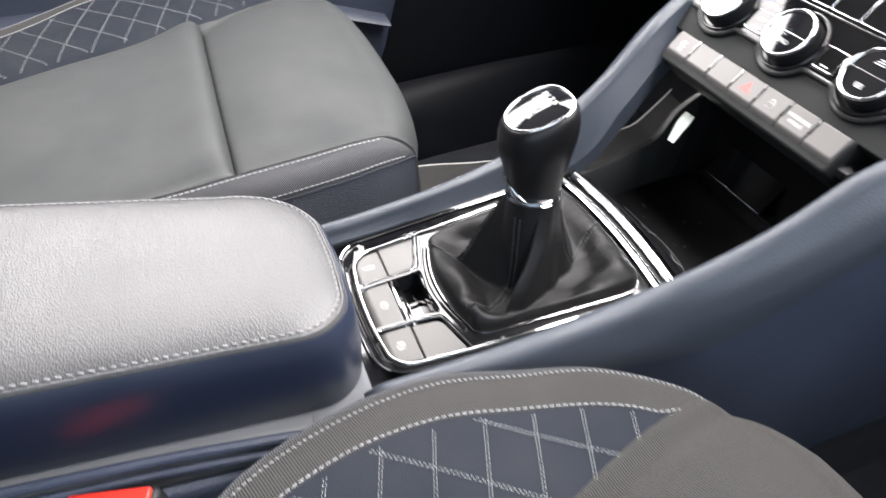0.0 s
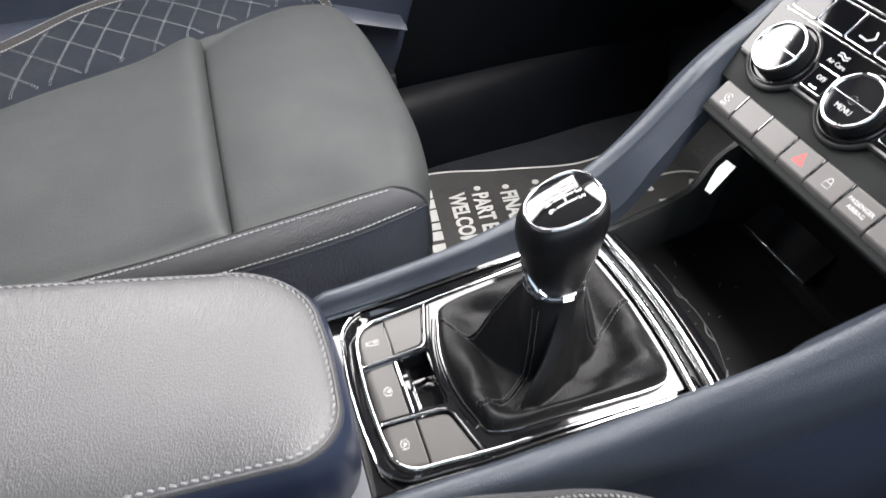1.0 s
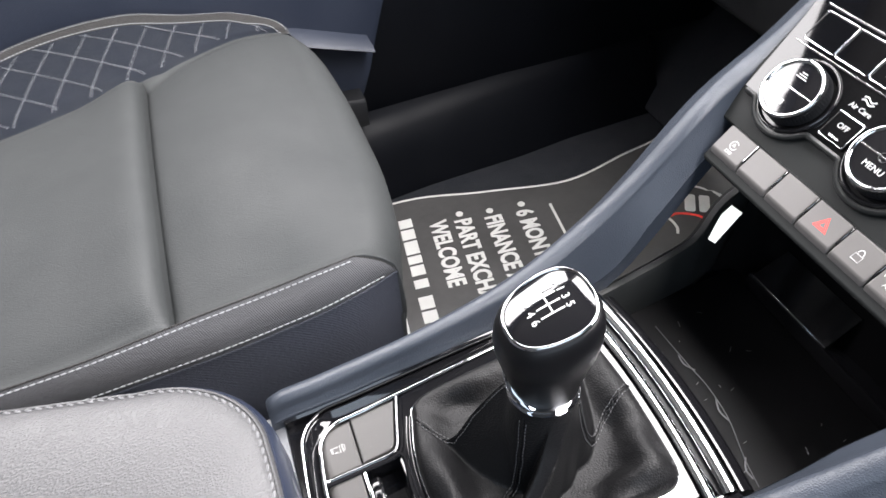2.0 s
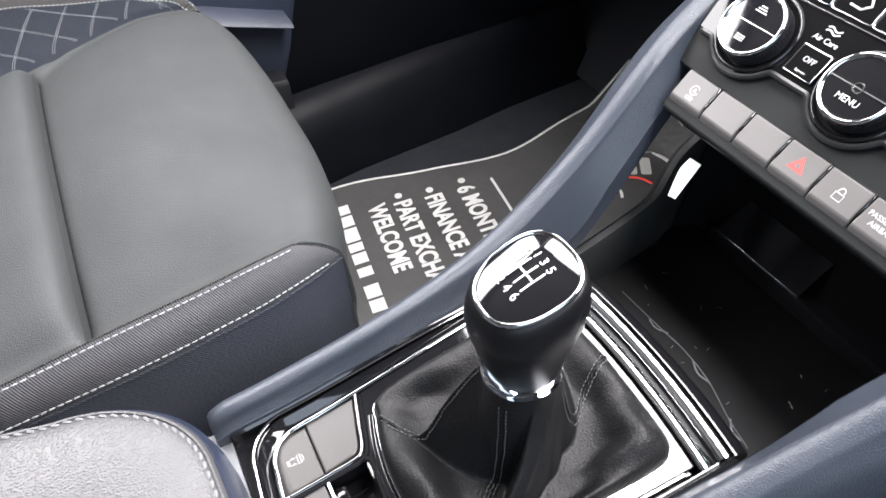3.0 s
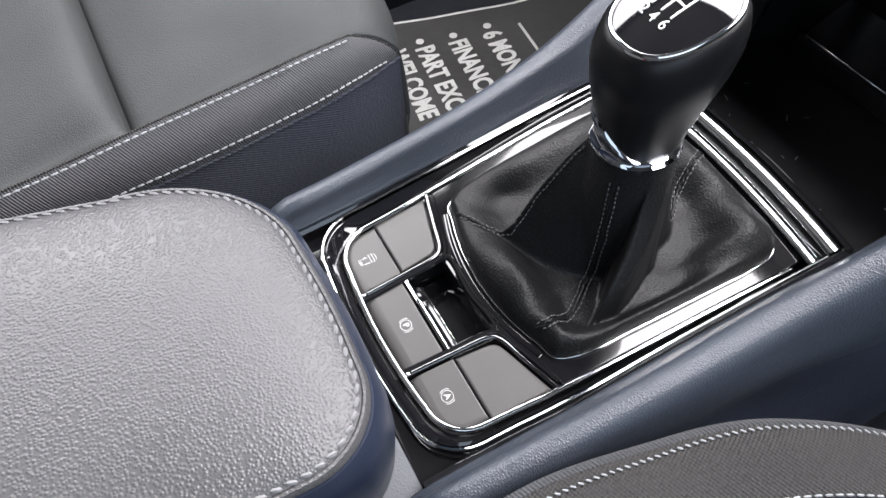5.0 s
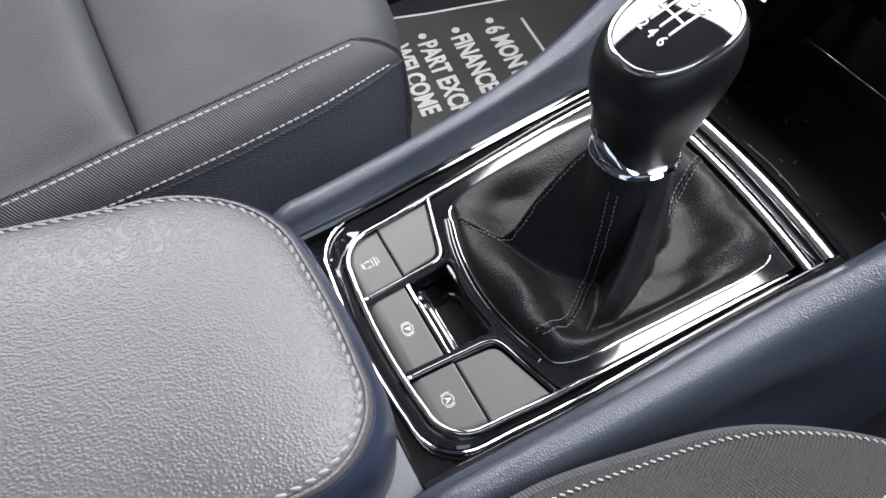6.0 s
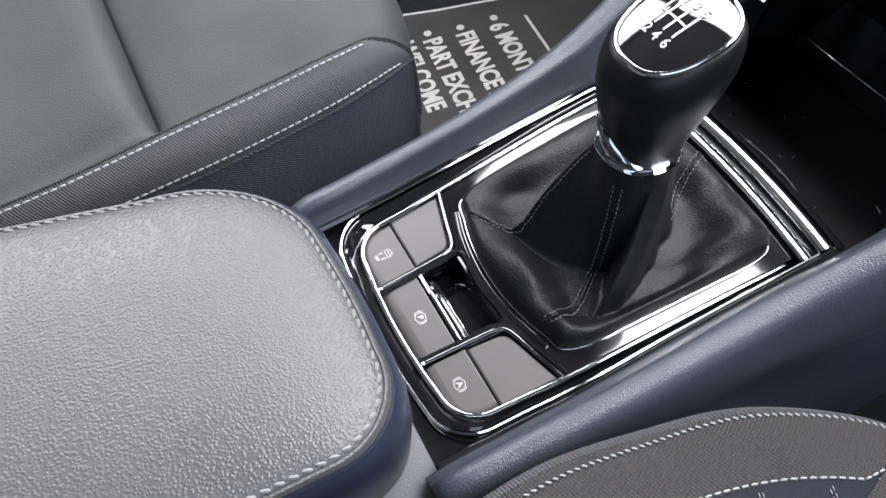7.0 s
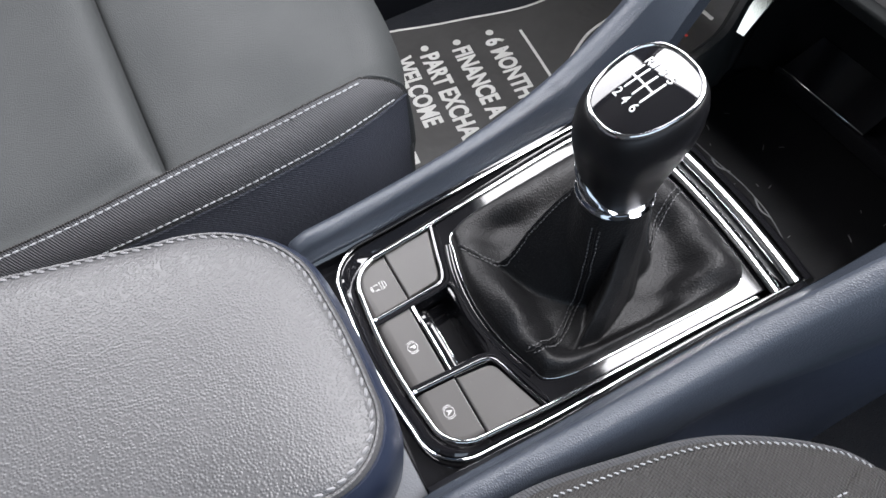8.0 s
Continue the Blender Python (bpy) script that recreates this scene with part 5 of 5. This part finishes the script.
# row of seven grey keys over the tray
W = 0.0270
for k in range(7):
    x = (k - 3) * W
    a, b = x - W / 2 + 0.0004, x + W / 2 - 0.0004
    body = loft([[(px, py, z) for px, py in ccw(round_poly([(a + e, low), (b - e, low), (b - e, -0.0195 - e), (a + e, -0.0195 - e)], 0.0012, 4))] for low, z, e in ((-0.0462, -0.014, 0), (-0.0462, -0.0040, 0), (-0.0455, -0.0022, 0.0001), (-0.0392, 0.0040, 0.0003), (-0.0380, 0.0048, 0.0006), (-0.0368, 0.0050, 0.0012))])
    body.transform(PM)
    key = part("switch", body, M_KEYS, dash, ("grey stop-start switch", "blank grey switch", "blank grey switch", "grey hazard light switch", "grey locking switch", "grey airbag notice plate", "blank grey switch")[k])
    h, y = 0.0051, -0.0300
    if k == 3:
        tri = loft([[PM @ Vector((x + a * q, y + b * q + 0.0005, h)) for a, b in ((-0.0052, -0.0036), (0.0052, -0.0036), (0.0, 0.0054))] for q in (1.0, 0.80)], True, False)
        part("symbol", join(tri, loft([[PM @ Vector((x + a * q, y + b * q + 0.0003, h)) for a, b in ((-0.0052, -0.0036), (0.0052, -0.0036), (0.0, 0.0054))] for q in (0.62, 0.40)], True, False)), M_RED, key, "red hazard triangle")
    if k == 0:
        ring = [PM @ Vector((x + 0.0030 * math.cos(a), y + 0.001 + 0.0030 * math.sin(a), h)) for a in np.linspace(0.6, 6.0, 20)]
        part("symbol", join(tube(ring, 0.0003, 5), lettering("A", 0.0036, PM @ Matrix.Translation((x, y + 0.001, h)), align="CENTER"), lettering("OFF", 0.0034, PM @ Matrix.Translation((x, y - 0.0045, h)), align="CENTER")), M_INK, key, "white printed symbol")
    if k == 4:
        body = [PM @ Vector((x + a, y + b, h)) for a, b in ((-0.0026, -0.0030), (0.0026, -0.0030), (0.0026, 0.0008), (-0.0026, 0.0008))]
        bow = [PM @ Vector((x + 0.0018 * math.cos(a), y + 0.0014 + 0.0026 * math.sin(a), h)) for a in np.linspace(0, math.pi, 10)]
        part("symbol", join(tube(body, 0.0003, 5, closed=True), tube(bow, 0.0003, 5)), M_INK, key, "white padlock symbol")
    if k == 5:
        part("writing", join(lettering("PASSENGER", 0.0040, PM @ Matrix.Translation((x, y + 0.0022, h)), align="CENTER"), lettering("AIRBAG", 0.0040, PM @ Matrix.Translation((x, y - 0.0022, h)), align="CENTER")), M_INK, key, "white lettering")
    if k:
        part("switch_divider", box(x - W / 2 - 0.0006, -0.0330, -0.01, x - W / 2 + 0.0006, -0.0195, 0.0058, 0.0003, 1, place=PM), M_EDGE, dash, "slim dark chrome divider")
part("switch_apron", slab(round_poly([(-0.0960, -0.0475), (0.0960, -0.0475), (0.0960, -0.0185), (-0.0960, -0.0185)], 0.003), -0.030, 0.0022, 0.002, place=PM), M_FASCIA, dash)
# passenger side: glove box and knee panel, and the mass behind the heater panel
rings = []
for z, y0 in ((0.36, 0.62), (0.40, 0.50), (0.44, 0.455), (0.60, 0.44), (0.72, 0.50), (0.78, 0.62)):
    rings.append([(x, y, z) for x, y in round_poly([(-0.70, y0 + 0.02), (-0.16, y0), (-0.16, 0.86), (-0.70, 0.86)], 0.02)])
part("glove_box", loft(rings), M_DARK, dash, "black glove box", sharp=50)
part("upper_roll", box(-0.70, 0.42, 0.72, 0.70, 0.90, 0.86, 0.04, 4), M_DARK, dash, "black soft dashboard top")
part("stack", box(-0.115, 0.40, 0.30, 0.115, 0.84, 0.76, 0.01), M_DARK, dash)
rings = []
for z, y0 in ((0.40, 0.56), (0.44, 0.50), (0.60, 0.48), (0.74, 0.52)):
    rings.append([(x, y, z) for x, y in round_poly([(0.16, y0), (0.70, y0 + 0.02), (0.70, 0.86), (0.16, 0.86)], 0.02)])
part("knee_panel", loft(rings), M_DARK, dash, "black knee panel", sharp=50)
local(dash, (0, 0.5, 0.1))

# ---- passenger door and sill ----
door = thing("door_1", "dark blue-black passenger door card with a grey armrest strip", "door", (-0.68, -0.3, 0.2))
tagged(door, kind="structure")
rings = []
for z, x in ((0.215, -0.655), (0.24, -0.635), (0.30, -0.632), (0.34, -0.640), (0.50, -0.655), (0.70, -0.670), (0.84, -0.690)):
    yf = 0.115 + 0.42 * (z - 0.25)
    rings.append([(x, -0.95, z), (x, yf - 0.01, z), (x - 0.006, yf, z), (-0.74, yf, z), (-0.74, -0.95, z)])
part("door_card", loft(rings), M_DOOR, door, "dark blue-black door card", sharp=50)
part("armrest_strip", loft([[(-0.645, y, z - 0.010), (-0.612, y, z - 0.009), (-0.603, y, z - 0.004), (-0.606, y, z), (-0.650, y, z + 0.003)] for y, z in ((-0.8, 0.46), (-0.3, 0.435), (-0.05, 0.405), (0.05, 0.380), (0.12, 0.354), (0.140, 0.347))]), M_DOOR, door, "blue-grey armrest strip", sharp=50)
part("door_pocket", loft([[(-0.640, y, 0.222), (-0.610, y, 0.230), (-0.603, y, z - 0.006), (-0.607, y, z), (-0.640, y, z + 0.002)] for y, z in ((-0.7, 0.30), (-0.1, 0.295), (0.06, 0.284), (0.115, 0.276))]), M_DARK, door, "black door pocket", sharp=50)
local(door, (-0.68, -0.3, 0.2))
sill = part("wall_sill", loft([[(-0.74, y, 0.06), (-0.585, y, 0.06), (-0.588 - 0.02 * k, y, 0.15), (-0.602 - 0.02 * k, y, 0.195), (-0.625 - 0.02 * k, y, 0.213), (-0.74, y, 0.216)] for k, y in enumerate((-1.5, 0.1, 0.35, 0.62))]), M_SILL, None, sharp=50)
tagged(sill, "dark moulded door sill trim", "sill", kind="structure")
kick = part("wall_kick", box(-0.76, 0.10, 0.20, -0.665, 0.88, 0.80, 0.01), M_SILL)
tagged(kick, "black footwell side panel", "panel", kind="structure")
outer_side = part("wall_body", box(-0.80, -1.6, 0.04, -0.745, 0.90, 0.84, 0.01), M_DARK)
tagged(outer_side, "dark body side under the passenger window", "wall", kind="structure")

# ---- paper floor mat ----
MZ = 0.0975
mat_thing = thing("floor_mat", "black printed protective floor mat with white lettering", "floor mat", (-0.35, 0.3, 0.094))
edge_far = smooth_path([(-0.590, -0.06, 0), (-0.580, 0.138, 0), (-0.545, 0.262, 0), (-0.512, 0.385, 0), (-0.528, 0.50, 0), (-0.545, 0.600, 0), (-0.556, 0.655, 0)], 8)


def mat_z(x, y):
    return MZ + 0.0025 * noise.noise(Vector((x * 9, y * 9, 0.3))) + max(0, y - 0.56) * 0.55


rings = []
for p in edge_far:
    xn = -0.150 - 0.02 * max(0, (p.y - 0.5) / 0.15)
    rings.append([Vector((p.x + (xn - p.x) * u, p.y, mat_z(p.x + (xn - p.x) * u, p.y))) for u in np.linspace(0, 1, 30)])
sheet = loft(rings, False, False)
lower = loft([[q - Vector((0, 0, 0.0015)) for q in r] for r in rings], False, False)
part("sheet", join(sheet, lower), M_PAPER, mat_thing, "black printed film", sharp=80)
line = [Vector((p.x + 0.004, p.y, mat_z(p.x, p.y) + 0.0006)) for p in edge_far]
part("border_line", tube(line, 0.0020, 6, flat=0.4), M_PRINT, mat_thing, "white border line")


def on_mat(bm):
    for v in bm.verts:
        v.co.z += mat_z(v.co.x, v.co.y) + 0.0007
    return bm


PRINT = Matrix.Translation((-0.500, 0.250, 0)) @ Euler((0, 0, radians(-8.0))).to_matrix().to_4x4()


def mat_text(text, x, y, size):
    bm = lettering(text, size, PRINT @ Matrix.Translation((x, y, 0)) @ Matrix.Diagonal((0.77, 1, 1, 1)), bold=0.0013)
    part("lettering", on_mat(bm), M_PRINT, mat_thing, "white printed lettering")


for x, y in ((-0.512, 0.205), (-0.499, 0.249), (-0.492, 0.298)):
    bm = loft([circle(x, y, r, z, 16) for r, z in ((0.0055, -0.0002), (0.0055, 0.0002), (0.0005, 0.0003))])
    part("bullet_point", on_mat(bm), M_PRINT, mat_thing)
mat_text("PART EXCHAN", 0.006, -0.046, 0.035)
mat_text("WELCOME", 0.000, -0.083, 0.035)
mat_text("FINANCE AV", 0.012, -0.001, 0.035)
mat_text("6 MONTH", 0.014, 0.047, 0.035)


def print_bar(x0, y0, x1, y1, mat=M_PRINT, label="white printed bar"):
    bm = bmesh.new()
    n = max(2, int((x1 - x0) / 0.02))
    vs = [[bm.verts.new((x0 + (x1 - x0) * i / n, y, 0)) for i in range(n + 1)] for y in (y0, y1)]
    for i in range(n):
        bm.faces.new((vs[0][i], vs[0][i + 1], vs[1][i + 1], vs[1][i]))
    bm.transform(PRINT)
    part("printed_bar", on_mat(bm), mat, mat_thing, label)


# the trader's name is a row of plain bars
for x0, x1 in ((-0.018, 0.000), (0.004, 0.024), (0.028, 0.054), (0.058, 0.073), (0.077, 0.096), (0.104, 0.120), (0.136, 0.158), (0.162, 0.182)):
    print_bar(x0, -0.139, x1, -0.119)
print_bar(-0.010, -0.166, 0.28, -0.160)
print_bar(0.014, 0.088, 0.30, 0.092)
dot = loft([circle(-0.407, 0.456, r, z, 16) for r, z in ((0.0055, -0.0002), (0.0055, 0.0002), (0.0005, 0.0003))])
part("bullet_point", on_mat(dot), M_PRINT, mat_thing)
arc = smooth_path([(-0.372, 0.340, 0), (-0.391, 0.368, 0), (-0.416, 0.411, 0), (-0.426, 0.455, 0), (-0.429, 0.490, 0), (-0.423, 0.526, 0), (-0.405, 0.553, 0), (-0.376, 0.566, 0), (-0.345, 0.568, 0)], 6)
part("printed_ring", on_mat(tube(arc, 0.0022, 5, flat=0.3)), M_PRINT, mat_thing, "white printed ring")
arc = smooth_path([(-0.352, 0.440, 0), (-0.367, 0.458, 0), (-0.374, 0.488, 0), (-0.359, 0.513, 0), (-0.340, 0.522, 0)], 6)
part("printed_arc", on_mat(tube(arc, 0.0022, 5, flat=0.3)), M_RED, mat_thing, "red printed arc")
arc = smooth_path([(-0.378, 0.455, 0), (-0.371, 0.474, 0), (-0.352, 0.476, 0), (-0.340, 0.470, 0)], 6)
part("printed_arc", on_mat(tube(arc, 0.0022, 5, flat=0.3)), M_PRINT, mat_thing, "white printed arc")
tilt = Euler((0, 0, radians(57))).to_matrix().to_4x4()
for x, y in ((-0.3845, 0.520), (-0.3735, 0.537)):
    bm = loft([[(a, c, z) for a, c in round_poly([(-0.0075, -0.018), (0.0075, -0.018), (0.0075, 0.018), (-0.0075, 0.018)], 0.004)] for z in (0, 0.0003)])
    bm.transform(Matrix.Translation((x, y, 0)) @ tilt)
    part("printed_mark", on_mat(bm), M_PRINT, mat_thing, "white printed mark")
line = [Vector((x, y, 0)) for x, y in ((-0.47, 0.633), (-0.43, 0.624), (-0.39, 0.614))]
part("border_line", on_mat(tube(line, 0.0018, 5, flat=0.3)), M_PRINT, mat_thing, "white border line")
local(mat_thing, (-0.35, 0.3, 0.094))
